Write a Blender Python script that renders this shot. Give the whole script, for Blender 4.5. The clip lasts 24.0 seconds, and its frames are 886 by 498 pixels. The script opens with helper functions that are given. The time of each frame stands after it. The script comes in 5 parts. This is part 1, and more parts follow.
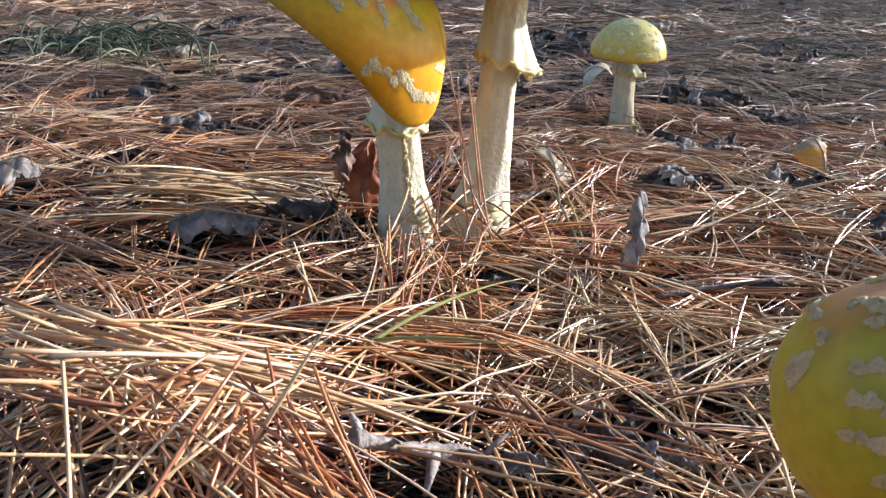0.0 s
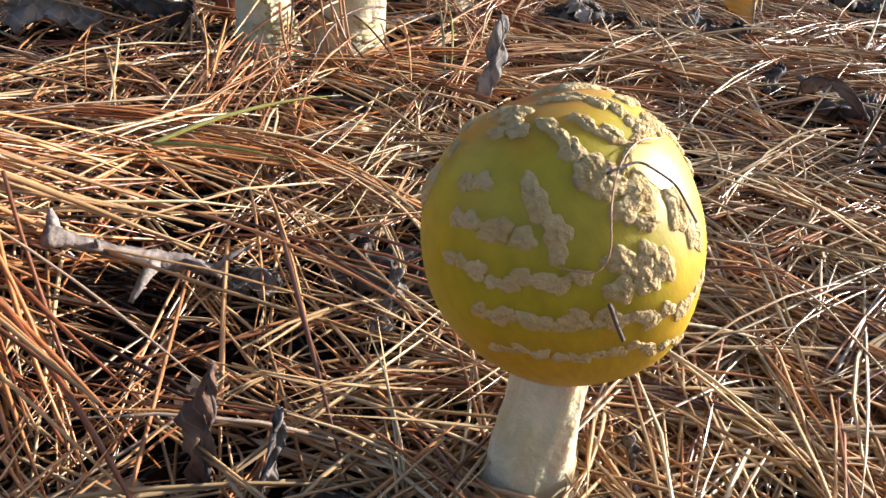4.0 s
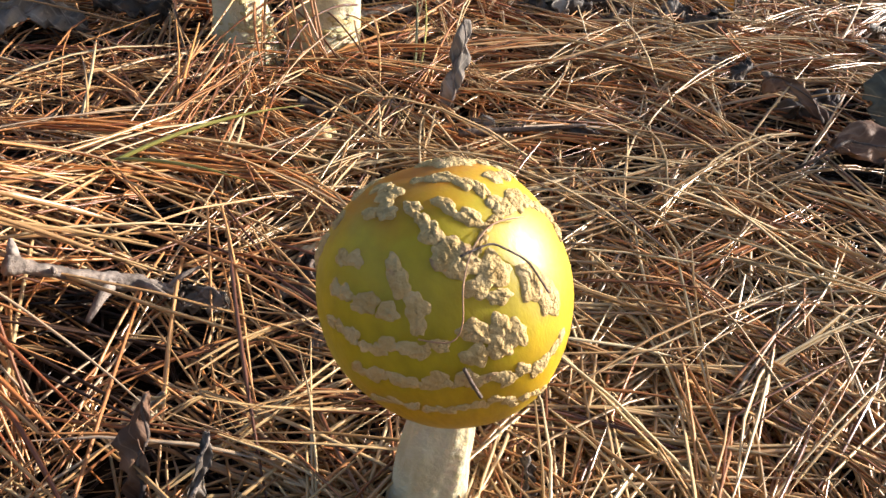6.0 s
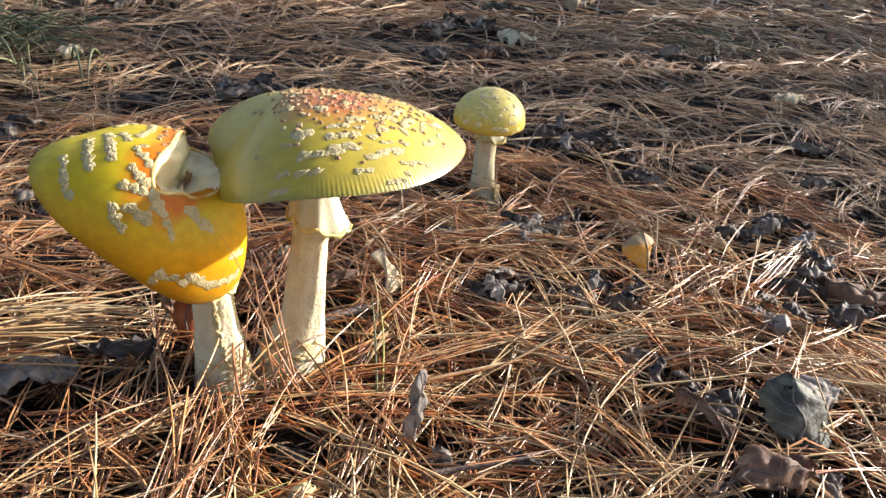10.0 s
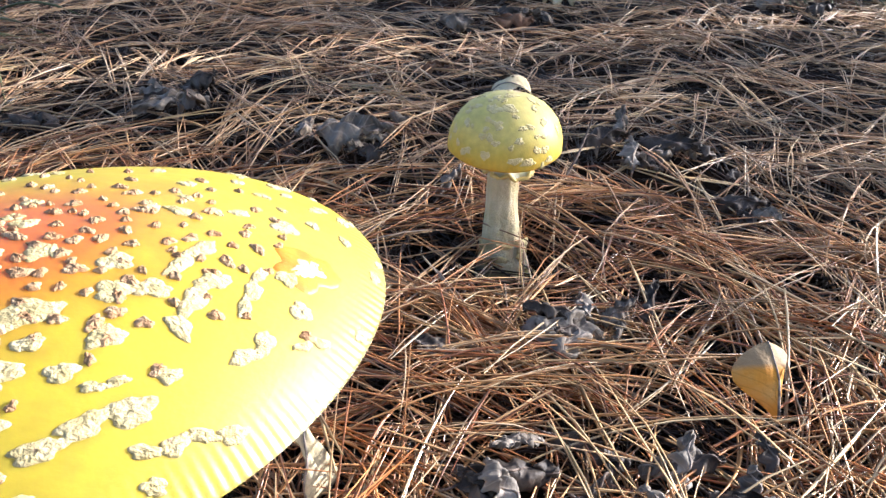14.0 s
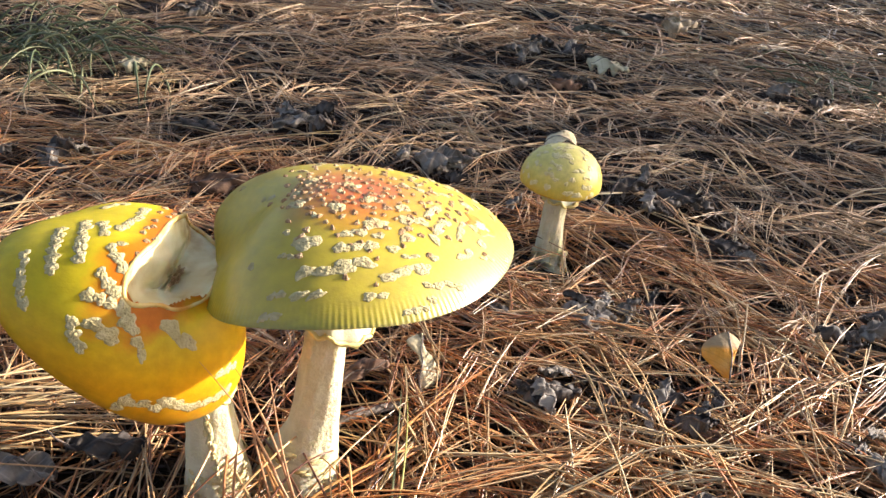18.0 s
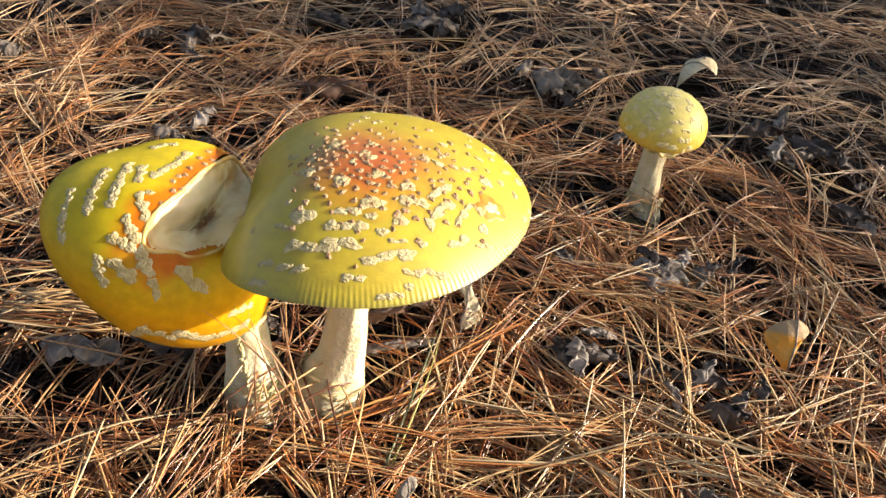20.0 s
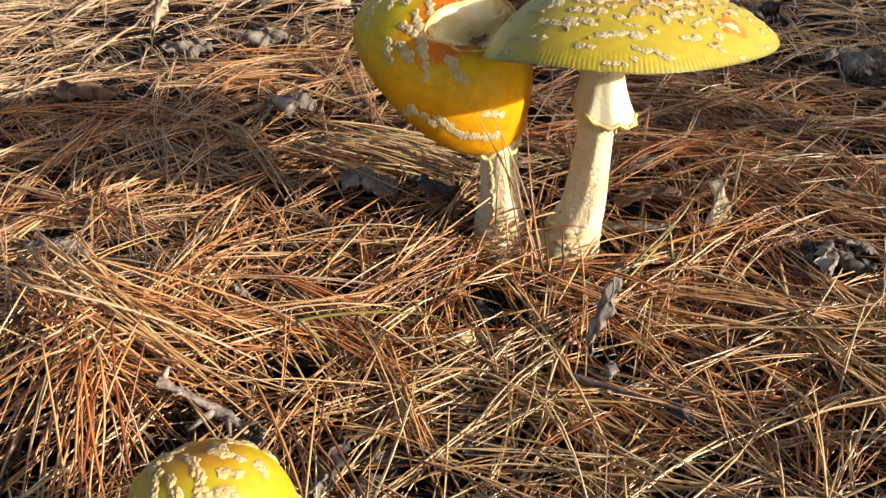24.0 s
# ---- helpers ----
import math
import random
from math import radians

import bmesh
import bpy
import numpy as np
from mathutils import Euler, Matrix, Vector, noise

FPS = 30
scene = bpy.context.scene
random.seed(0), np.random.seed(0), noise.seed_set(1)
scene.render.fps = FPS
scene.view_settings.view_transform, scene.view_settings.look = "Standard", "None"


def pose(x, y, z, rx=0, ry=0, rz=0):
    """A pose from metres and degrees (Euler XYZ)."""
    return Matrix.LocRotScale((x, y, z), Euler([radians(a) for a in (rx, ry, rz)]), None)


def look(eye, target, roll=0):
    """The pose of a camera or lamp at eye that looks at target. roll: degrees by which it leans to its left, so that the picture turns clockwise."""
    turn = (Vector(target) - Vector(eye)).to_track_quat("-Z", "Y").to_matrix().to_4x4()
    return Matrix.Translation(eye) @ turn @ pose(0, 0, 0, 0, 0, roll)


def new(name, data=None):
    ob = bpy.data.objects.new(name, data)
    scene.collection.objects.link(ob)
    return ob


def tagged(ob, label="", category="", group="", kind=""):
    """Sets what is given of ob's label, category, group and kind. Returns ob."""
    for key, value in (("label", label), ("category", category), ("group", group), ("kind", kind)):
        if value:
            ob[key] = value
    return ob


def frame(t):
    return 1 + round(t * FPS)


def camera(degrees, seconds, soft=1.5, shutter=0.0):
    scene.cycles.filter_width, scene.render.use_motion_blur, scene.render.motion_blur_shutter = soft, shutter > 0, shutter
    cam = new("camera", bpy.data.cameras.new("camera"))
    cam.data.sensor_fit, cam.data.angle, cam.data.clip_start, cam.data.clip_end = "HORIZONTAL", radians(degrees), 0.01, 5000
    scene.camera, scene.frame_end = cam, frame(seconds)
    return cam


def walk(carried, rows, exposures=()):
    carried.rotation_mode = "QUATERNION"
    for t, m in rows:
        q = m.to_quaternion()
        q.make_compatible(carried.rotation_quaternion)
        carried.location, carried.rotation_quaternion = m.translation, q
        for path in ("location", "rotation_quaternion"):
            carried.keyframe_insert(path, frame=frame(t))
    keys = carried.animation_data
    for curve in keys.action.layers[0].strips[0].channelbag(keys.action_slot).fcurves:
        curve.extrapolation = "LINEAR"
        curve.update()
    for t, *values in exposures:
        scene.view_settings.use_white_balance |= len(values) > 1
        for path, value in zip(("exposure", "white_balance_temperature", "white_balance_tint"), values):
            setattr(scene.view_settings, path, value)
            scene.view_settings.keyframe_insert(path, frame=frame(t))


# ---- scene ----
cam = camera(57.40, 24.0, soft=1.5)
PATH = [
    (0.0, pose(-0.00133, 0.04111, 0.12754, 69.390, -2.975, 2.162)),
    (0.5, pose(0.01105, 0.03757, 0.12055, 69.350, -3.170, 3.617)),
    (1.0, pose(0.01986, 0.04088, 0.11556, 68.934, -3.553, 4.331)),
    (1.5, pose(0.02906, 0.03983, 0.11478, 67.904, -4.204, 4.309)),
    (2.0, pose(0.04332, 0.04200, 0.11499, 66.160, -5.057, 3.954)),
    (2.5, pose(0.04485, 0.04743, 0.11226, 64.285, -5.850, 3.645)),
    (4.5, pose(0.06802, 0.05740, 0.12360, 56.623, -7.606, 4.075)),
    (5.0, pose(0.07287, 0.05412, 0.13144, 55.374, -7.298, 4.534)),
    (5.5, pose(0.08059, 0.05637, 0.14076, 54.760, -7.001, 4.885)),
    (6.0, pose(0.08165, 0.05617, 0.14420, 54.727, -6.895, 5.081)),
    (6.5, pose(0.07754, 0.05327, 0.14588, 55.391, -6.864, 4.953)),
    (7.0, pose(0.07738, 0.05528, 0.14659, 56.425, -7.059, 4.256)),
    (7.5, pose(0.06909, 0.05845, 0.16999, 57.975, -6.980, 3.238)),
    (8.0, pose(0.05691, 0.05471, 0.19269, 59.530, -6.710, 1.949)),
    (8.5, pose(0.05230, 0.05522, 0.20944, 61.009, -6.511, 0.742)),
    (9.0, pose(0.05015, 0.05296, 0.21658, 61.911, -6.287, 0.044)),
    (9.5, pose(0.05087, 0.05534, 0.23478, 62.221, -6.259, -0.229)),
    (10.0, pose(0.05959, 0.06644, 0.26053, 62.255, -6.321, -0.221)),
    (10.5, pose(0.07254, 0.07961, 0.27521, 61.935, -6.406, 0.003)),
    (12.5, pose(0.08081, 0.12061, 0.29201, 61.375, -5.918, 1.753)),
    (13.0, pose(0.08460, 0.21680, 0.24600, 60.520, -5.800, 2.300)),
    (13.5, pose(0.09700, 0.28800, 0.22250, 59.200, -3.000, 3.000)),
    (14.0, pose(0.10400, 0.30800, 0.21950, 58.900, -2.200, 3.000)),
    (14.5, pose(0.10380, 0.31100, 0.21750, 59.600, -2.300, 2.200)),
    (15.0, pose(0.10600, 0.30950, 0.22500, 59.600, -3.100, 2.500)),
    (15.5, pose(0.09850, 0.30150, 0.22500, 59.900, -4.000, 3.100)),
    (16.0, pose(0.08620, 0.28500, 0.22450, 61.100, -4.500, 3.400)),
    (16.5, pose(0.06950, 0.25200, 0.21800, 62.500, -4.900, 3.200)),
    (17.0, pose(0.05970, 0.22900, 0.22430, 62.050, -6.000, 3.700)),
    (17.5, pose(0.05716, 0.15275, 0.26606, 63.354, -7.135, 2.689)),
    (18.0, pose(0.07387, 0.15106, 0.27730, 61.108, -7.524, 7.049)),
    (18.5, pose(0.09660, 0.15995, 0.29427, 57.901, -7.417, 12.156)),
    (20.5, pose(0.14983, 0.19215, 0.33737, 47.937, -5.917, 25.991)),
    (21.0, pose(0.17249, 0.19791, 0.34485, 47.829, -5.442, 30.768)),
    (21.5, pose(0.18445, 0.20461, 0.33195, 48.668, -4.643, 35.279)),
    (22.0, pose(0.19622, 0.19503, 0.30966, 50.140, -3.516, 38.922)),
    (22.5, pose(0.20973, 0.16974, 0.29855, 52.601, -2.166, 41.720)),
    (23.0, pose(0.21252, 0.15620, 0.27730, 54.337, -1.335, 43.384)),
    (23.5, pose(0.21868, 0.13281, 0.26146, 55.676, -0.816, 44.573)),
    (24.0, pose(0.22851, 0.11536, 0.24091, 56.542, -0.499, 45.382)),
]
walk(cam, PATH, exposures=[(0.0, 1.22, 5200, 14), (2.5, 1.16, 5400, 14), (5.0, 1.03, 6050, 14), (7.5, 1.05, 6350, 14), (10.0, 1.31, 6050, 14), (12.5, 1.42, 5900, 14),
                             (13.5, 1.62, 5600, 14), (15.0, 1.68, 5600, 14), (17.0, 1.62, 6000, 14), (18.5, 1.45, 6450, 14), (21.0, 1.08, 6800, 14), (24.0, 0.77, 6600, 14)])

# ---- light: a low sun from the right and behind, and a clear sky ----
SUN_EL, SUN_AZ = radians(20.0), math.atan2(0.39, 0.92)
TO_SUN = Vector((math.cos(SUN_EL) * math.cos(SUN_AZ), math.cos(SUN_EL) * math.sin(SUN_AZ), math.sin(SUN_EL)))
world = bpy.data.worlds.new("world")
scene.world = world
world.use_nodes = True
wn = world.node_tree
sky = wn.nodes.new("ShaderNodeTexSky")
sky.sky_type, sky.sun_disc, sky.dust_density = "NISHITA", False, 4.0
sky.sun_elevation, sky.sun_rotation = SUN_EL, math.pi / 2 - SUN_AZ
wn.links.new(sky.outputs[0], wn.nodes["Background"].inputs[0])
wn.nodes["Background"].inputs[1].default_value = 0.100
sun = new("sun", bpy.data.lights.new("sun", "SUN"))
sun.data.energy, sun.data.angle, sun.data.color = 5.0, radians(0.6), (1.0, 0.93, 0.82)
sun.matrix_world = look(TO_SUN * 10, (0, 0, 0))


# ---- materials ----
def material(name, stops, scale, rough=0.6, bump=0.2, bump_scale=None, coords="Object", island=0.0, detail=6.0,
             sss=0.0, sheen=0.0, spec=0.5, stretch=(1, 1, 1), spots=None, sss_radius=(0.006, 0.004, 0.001)):
    """A noise-coloured rough surface. stops: (position, colour) of its ramp. island: share of the colour that varies
    from piece to piece of a joined mesh. spots: (scale, threshold, colour) of small dark or pale marks."""
    m = bpy.data.materials.new(name)
    m.use_nodes = True
    nt = m.node_tree
    bs = nt.nodes["Principled BSDF"]
    tc = nt.nodes.new("ShaderNodeTexCoord")
    mp = nt.nodes.new("ShaderNodeMapping")
    mp.inputs["Scale"].default_value = stretch
    nt.links.new(tc.outputs[coords], mp.inputs[0])
    n1 = nt.nodes.new("ShaderNodeTexNoise")
    n1.inputs["Scale"].default_value, n1.inputs["Detail"].default_value = scale, detail
    nt.links.new(mp.outputs[0], n1.inputs["Vector"])
    value = n1.outputs["Fac"]
    if island:
        geo = nt.nodes.new("ShaderNodeNewGeometry")
        mix = nt.nodes.new("ShaderNodeMix")
        mix.inputs[0].default_value = island
        nt.links.new(value, mix.inputs[2])
        nt.links.new(geo.outputs["Random Per Island"], mix.inputs[3])
        value = mix.outputs[0]
    ramp = nt.nodes.new("ShaderNodeValToRGB")
    while len(ramp.color_ramp.elements) < len(stops):
        ramp.color_ramp.elements.new(0.5)
    for e, (pos, col) in zip(ramp.color_ramp.elements, stops):
        e.position, e.color = pos, (*col, 1)
    nt.links.new(value, ramp.inputs[0])
    colour = ramp.outputs[0]
    if spots:
        n3 = nt.nodes.new("ShaderNodeTexNoise")
        n3.inputs["Scale"].default_value, n3.inputs["Detail"].default_value = spots[0], 2.0
        nt.links.new(tc.outputs[coords], n3.inputs["Vector"])
        r3 = nt.nodes.new("ShaderNodeMapRange")
        r3.inputs[1].default_value, r3.inputs[2].default_value = spots[1], spots[1] + 0.06
        nt.links.new(n3.outputs["Fac"], r3.inputs[0])
        mx = nt.nodes.new("ShaderNodeMix")
        mx.data_type = "RGBA"
        nt.links.new(r3.outputs[0], mx.inputs[0])
        nt.links.new(colour, mx.inputs[6])
        mx.inputs[7].default_value = (*spots[2], 1)
        colour = mx.outputs[2]
    nt.links.new(colour, bs.inputs["Base Color"])
    bs.inputs["Roughness"].default_value = rough
    bs.inputs["Specular IOR Level"].default_value = spec
    if sss:
        bs.inputs["Subsurface Weight"].default_value = sss
        bs.inputs["Subsurface Radius"].default_value = (1.0, 0.6, 0.2)
        bs.inputs["Subsurface Scale"].default_value = sss_radius[0]
    if bump:
        n2 = nt.nodes.new("ShaderNodeTexNoise")
        n2.inputs["Scale"].default_value, n2.inputs["Detail"].default_value = bump_scale or scale * 4, 5.0
        nt.links.new(mp.outputs[0], n2.inputs["Vector"])
        b = nt.nodes.new("ShaderNodeBump")
        b.inputs["Strength"].default_value, b.inputs["Distance"].default_value = bump, 0.001
        nt.links.new(n2.outputs["Fac"], b.inputs["Height"])
        nt.links.new(b.outputs[0], bs.inputs["Normal"])
    return m


def cap_material(name, stops, lean=(0.0, 0.0), centre=(0.0, 0.0), streak=0.25, rough=0.32, lip=None, glow=0.4, spec=0.5, coat=0.0, depth=0.015):
    """The skin of a cap: its colour goes by the distance from the crown in the cap's own UV disc, broken up by noise.
    lip: (centre, half length, half width, turn, colour) of an oval tear whose edge is stained."""
    m = bpy.data.materials.new(name)
    m.use_nodes = True
    nt = m.node_tree
    bs = nt.nodes["Principled BSDF"]
    uv = nt.nodes.new("ShaderNodeUVMap")
    off = nt.nodes.new("ShaderNodeVectorMath")
    off.operation = "SUBTRACT"
    off.inputs[1].default_value = (*centre, 0)
    nt.links.new(uv.outputs[0], off.inputs[0])
    ln = nt.nodes.new("ShaderNodeVectorMath")
    ln.operation = "LENGTH"
    nt.links.new(off.outputs[0], ln.inputs[0])
    dt = nt.nodes.new("ShaderNodeVectorMath")
    dt.operation = "DOT_PRODUCT"
    dt.inputs[1].default_value = (*lean, 0)
    nt.links.new(uv.outputs[0], dt.inputs[0])
    ns = nt.nodes.new("ShaderNodeTexNoise")
    ns.inputs["Scale"].default_value, ns.inputs["Detail"].default_value = 5.0, 7.0
    nt.links.new(uv.outputs[0], ns.inputs["Vector"])
    a1 = nt.nodes.new("ShaderNodeMath")
    a1.operation = "MULTIPLY_ADD"
    a1.inputs[1].default_value, a1.inputs[2].default_value = streak, -0.5 * streak
    nt.links.new(ns.outputs["Fac"], a1.inputs[0])
    a2 = nt.nodes.new("ShaderNodeMath")
    nt.links.new(ln.outputs["Value"], a2.inputs[0])
    nt.links.new(a1.outputs[0], a2.inputs[1])
    a3 = nt.nodes.new("ShaderNodeMath")
    nt.links.new(a2.outputs[0], a3.inputs[0])
    nt.links.new(dt.outputs["Value"], a3.inputs[1])
    ramp = nt.nodes.new("ShaderNodeValToRGB")
    while len(ramp.color_ramp.elements) < len(stops):
        ramp.color_ramp.elements.new(0.5)
    for e, (pos, col) in zip(ramp.color_ramp.elements, stops):
        e.position, e.color = pos, (*col, 1)
    nt.links.new(a3.outputs[0], ramp.inputs[0])
    colour = ramp.outputs[0]
    if lip:
        mid = nt.nodes.new("ShaderNodeVectorMath")
        mid.operation = "SUBTRACT"
        mid.inputs[1].default_value = (*lip[0], 0)
        nt.links.new(uv.outputs[0], mid.inputs[0])
        turn = nt.nodes.new("ShaderNodeVectorRotate")
        turn.rotation_type = "Z_AXIS"
        turn.inputs["Angle"].default_value = -lip[3]
        nt.links.new(mid.outputs[0], turn.inputs["Vector"])
        scl = nt.nodes.new("ShaderNodeVectorMath")
        scl.operation = "MULTIPLY"
        scl.inputs[1].default_value = (1 / lip[1], 1 / lip[2], 0)
        nt.links.new(turn.outputs[0], scl.inputs[0])
        far_off = nt.nodes.new("ShaderNodeVectorMath")
        far_off.operation = "LENGTH"
        nt.links.new(scl.outputs[0], far_off.inputs[0])
        add = nt.nodes.new("ShaderNodeMath")
        add.operation = "MULTIPLY_ADD"
        add.inputs[1].default_value = 1.1
        nt.links.new(ns.outputs["Fac"], add.inputs[0])
        nt.links.new(far_off.outputs["Value"], add.inputs[2])
        rng_n = nt.nodes.new("ShaderNodeMapRange")
        rng_n.inputs[1].default_value, rng_n.inputs[2].default_value = 2.05, 1.60
        nt.links.new(add.outputs[0], rng_n.inputs[0])
        mx = nt.nodes.new("ShaderNodeMix")
        mx.data_type = "RGBA"
        nt.links.new(rng_n.outputs[0], mx.inputs[0])
        nt.links.new(colour, mx.inputs[6])
        mx.inputs[7].default_value = (*lip[4], 1)
        colour = mx.outputs[2]
    fine = nt.nodes.new("ShaderNodeTexNoise")
    fine.inputs["Scale"].default_value, fine.inputs["Detail"].default_value = 14.0, 8.0
    nt.links.new(uv.outputs[0], fine.inputs["Vector"])
    val = nt.nodes.new("ShaderNodeMapRange")
    val.inputs[1].default_value, val.inputs[2].default_value = 0.3, 0.7
    val.inputs[3].default_value, val.inputs[4].default_value = 0.86, 1.1
    nt.links.new(fine.outputs["Fac"], val.inputs[0])
    hsv = nt.nodes.new("ShaderNodeHueSaturation")
    nt.links.new(val.outputs[0], hsv.inputs["Value"])
    nt.links.new(colour, hsv.inputs["Color"])
    nt.links.new(hsv.outputs[0], bs.inputs["Base Color"])
    bs.inputs["Subsurface Weight"].default_value = glow
    bs.inputs["Coat Weight"].default_value, bs.inputs["Coat Roughness"].default_value = coat, 0.34
    bs.inputs["Specular IOR Level"].default_value = spec
    bs.inputs["Subsurface Radius"].default_value = (1.0, 0.92, 0.08)
    bs.inputs["Subsurface Scale"].default_value = depth
    nr = nt.nodes.new("ShaderNodeTexNoise")
    nr.inputs["Scale"].default_value = 30.0
    nt.links.new(uv.outputs[0], nr.inputs["Vector"])
    mr = nt.nodes.new("ShaderNodeMapRange")
    mr.inputs[3].default_value, mr.inputs[4].default_value = rough - 0.08, rough + 0.15
    nt.links.new(nr.outputs["Fac"], mr.inputs[0])
    nt.links.new(mr.outputs[0], bs.inputs["Roughness"])
    nb = nt.nodes.new("ShaderNodeTexNoise")
    nb.inputs["Scale"].default_value, nb.inputs["Detail"].default_value = 60.0, 4.0
    nt.links.new(uv.outputs[0], nb.inputs["Vector"])
    b = nt.nodes.new("ShaderNodeBump")
    b.inputs["Strength"].default_value, b.inputs["Distance"].default_value = 0.12, 0.0006
    nt.links.new(nb.outputs["Fac"], b.inputs["Height"])
    nt.links.new(b.outputs[0], bs.inputs["Normal"])
    return m


M_NEEDLE = material("pine_needles", [(0.12, (0.093, 0.035, 0.020)), (0.28, (0.294, 0.109, 0.037)), (0.44, (0.501, 0.223, 0.076)),
                                     (0.62, (0.600, 0.349, 0.144)), (0.80, (0.545, 0.382, 0.218)), (0.92, (0.305, 0.229, 0.174))], 9.0, rough=0.34, bump=0.0, island=0.75, detail=2, spec=0.65)
M_NEEDLE_DRY = material("weathered_needles", [(0.12, (0.110, 0.055, 0.035)), (0.28, (0.319, 0.171, 0.088)), (0.44, (0.506, 0.308, 0.156)),
                                             (0.60, (0.638, 0.446, 0.255)), (0.78, (0.572, 0.440, 0.288)), (0.92, (0.341, 0.264, 0.198))], 9.0, rough=0.38, bump=0.0, island=0.75, detail=2, spec=0.4)
# Old needles, taken near black to paint the shade in the litter's gaps.
M_NEEDLE_OLD_SHADE = material("rotting_needles_gap_shade", [(0.2, (0.005, 0.003, 0.002)), (0.5, (0.017, 0.009, 0.006)), (0.8, (0.060, 0.032, 0.020))], 9.0, rough=0.34, bump=0.0, island=0.6, detail=2, spec=0.45)
M_NEEDLE_PALE = material("straw_needles", [(0.2, (0.328, 0.173, 0.060)), (0.55, (0.518, 0.337, 0.147)), (0.85, (0.588, 0.458, 0.259))],
                         12.0, rough=0.32, bump=0.0, island=0.7, detail=2, spec=1.0)
M_NEEDLE_RED = material("rusty_needles", [(0.2, (0.22, 0.060, 0.016)), (0.55, (0.46, 0.165, 0.040)), (0.85, (0.56, 0.285, 0.095))],
                        12.0, rough=0.33, bump=0.0, island=0.7, detail=2, spec=0.8)
M_NEEDLE_LONG = material("tan_needle", [(0.3, (0.34, 0.17, 0.085)), (0.7, (0.50, 0.31, 0.18))], 40.0, rough=0.4, bump=0.1)
M_GREEN = material("grass_green", [(0.3, (0.17, 0.17, 0.03)), (0.7, (0.34, 0.31, 0.08))], 40.0, rough=0.45, bump=0.1, island=0.4)
M_GREEN_DARK = material("grass_dark", [(0.3, (0.07, 0.09, 0.035)), (0.7, (0.18, 0.18, 0.08))], 40.0, rough=0.5, bump=0.1, island=0.5)
# Humus brown sunk to near black, standing in for shade between the needles.
M_GROUND = material("forest_litter_gap_shade", [(0.3, (0.006, 0.004, 0.003)), (0.5, (0.018, 0.011, 0.007)), (0.66, (0.030, 0.018, 0.010)), (0.8, (0.055, 0.034, 0.020))],
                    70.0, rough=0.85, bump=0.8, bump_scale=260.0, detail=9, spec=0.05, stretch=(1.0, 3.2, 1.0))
M_STEM = material("stem_flesh", [(0.3, (0.50, 0.425, 0.235)), (0.6, (0.64, 0.58, 0.385))], 90.0, rough=0.62, bump=0.9, bump_scale=520.0, sss=0.25)
M_STEM_BASE = material("stem_scales", [(0.3, (0.46, 0.3496, 0.1288)), (0.6, (0.6256, 0.5336, 0.2944))], 130.0, rough=0.75, bump=0.7, bump_scale=900.0, sss=0.15)
M_SKIRT = material("veil", [(0.3, (0.5704, 0.4968, 0.276)), (0.65, (0.6808, 0.6256, 0.4232))], 60.0, rough=0.55, bump=0.3, bump_scale=500.0, sss=0.3)
M_SKIRT_EDGE = material("veil_edge", [(0.3, (0.5704, 0.414, 0.092)), (0.65, (0.736, 0.6072, 0.2392))], 160.0, rough=0.6, bump=0.4)
M_GILL = material("gills", [(0.3, (0.644, 0.5704, 0.368)), (0.6, (0.7728, 0.7268, 0.552))], 60.0, rough=0.6, bump=0.2, sss=0.2)
M_WART = material("wart_cream", [(0.25, (0.348, 0.2697, 0.1044)), (0.5, (0.4698, 0.3828, 0.1827)), (0.75, (0.5481, 0.4611, 0.261))], 320.0, rough=0.85, bump=0.8,
                  bump_scale=1100.0, spots=(420.0, 0.68, (0.28, 0.19, 0.12)))
M_WART_TAN = material("wart_tan", [(0.25, (0.25, 0.115, 0.045)), (0.5, (0.41, 0.25, 0.125)), (0.75, (0.54, 0.39, 0.23))], 340.0, rough=0.9, bump=1.0, bump_scale=1100.0)
M_WART_GREY = material("wart_grey", [(0.25, (0.46, 0.30, 0.10)), (0.5, (0.55, 0.39, 0.165)), (0.75, (0.62, 0.47, 0.24))], 300.0, rough=0.9, bump=0.9,
                       bump_scale=1200.0, spots=(250.0, 0.67, (0.40, 0.25, 0.13)))
M_WART_PALE = material("wart_pale", [(0.25, (0.60, 0.48, 0.17)), (0.6, (0.72, 0.62, 0.31))], 300.0, rough=0.8, bump=0.8, bump_scale=900.0)
M_FLESH = material("torn_flesh", [(0.34, (0.46, 0.30, 0.10)), (0.45, (0.70, 0.57, 0.28)), (0.62, (0.80, 0.72, 0.45))], 60.0, rough=0.5, bump=0.35,
                   bump_scale=300.0, sss=0.3)
M_SCAR_PALE = material("scar_flesh", [(0.3, (0.44, 0.33, 0.15)), (0.6, (0.58, 0.49, 0.30))], 300.0, rough=0.6, bump=0.6, bump_scale=900.0)
M_SCAR = material("scar_stain", [(0.3, (0.36, 0.13, 0.006)), (0.6, (0.44, 0.22, 0.010))], 200.0, rough=0.5, bump=0.2)
M_LIP = material("torn_lip", [(0.28, (0.62, 0.26, 0.02)), (0.5, (0.72, 0.48, 0.14)), (0.72, (0.80, 0.68, 0.38))], 130.0, rough=0.5, bump=0.4, sss=0.2)
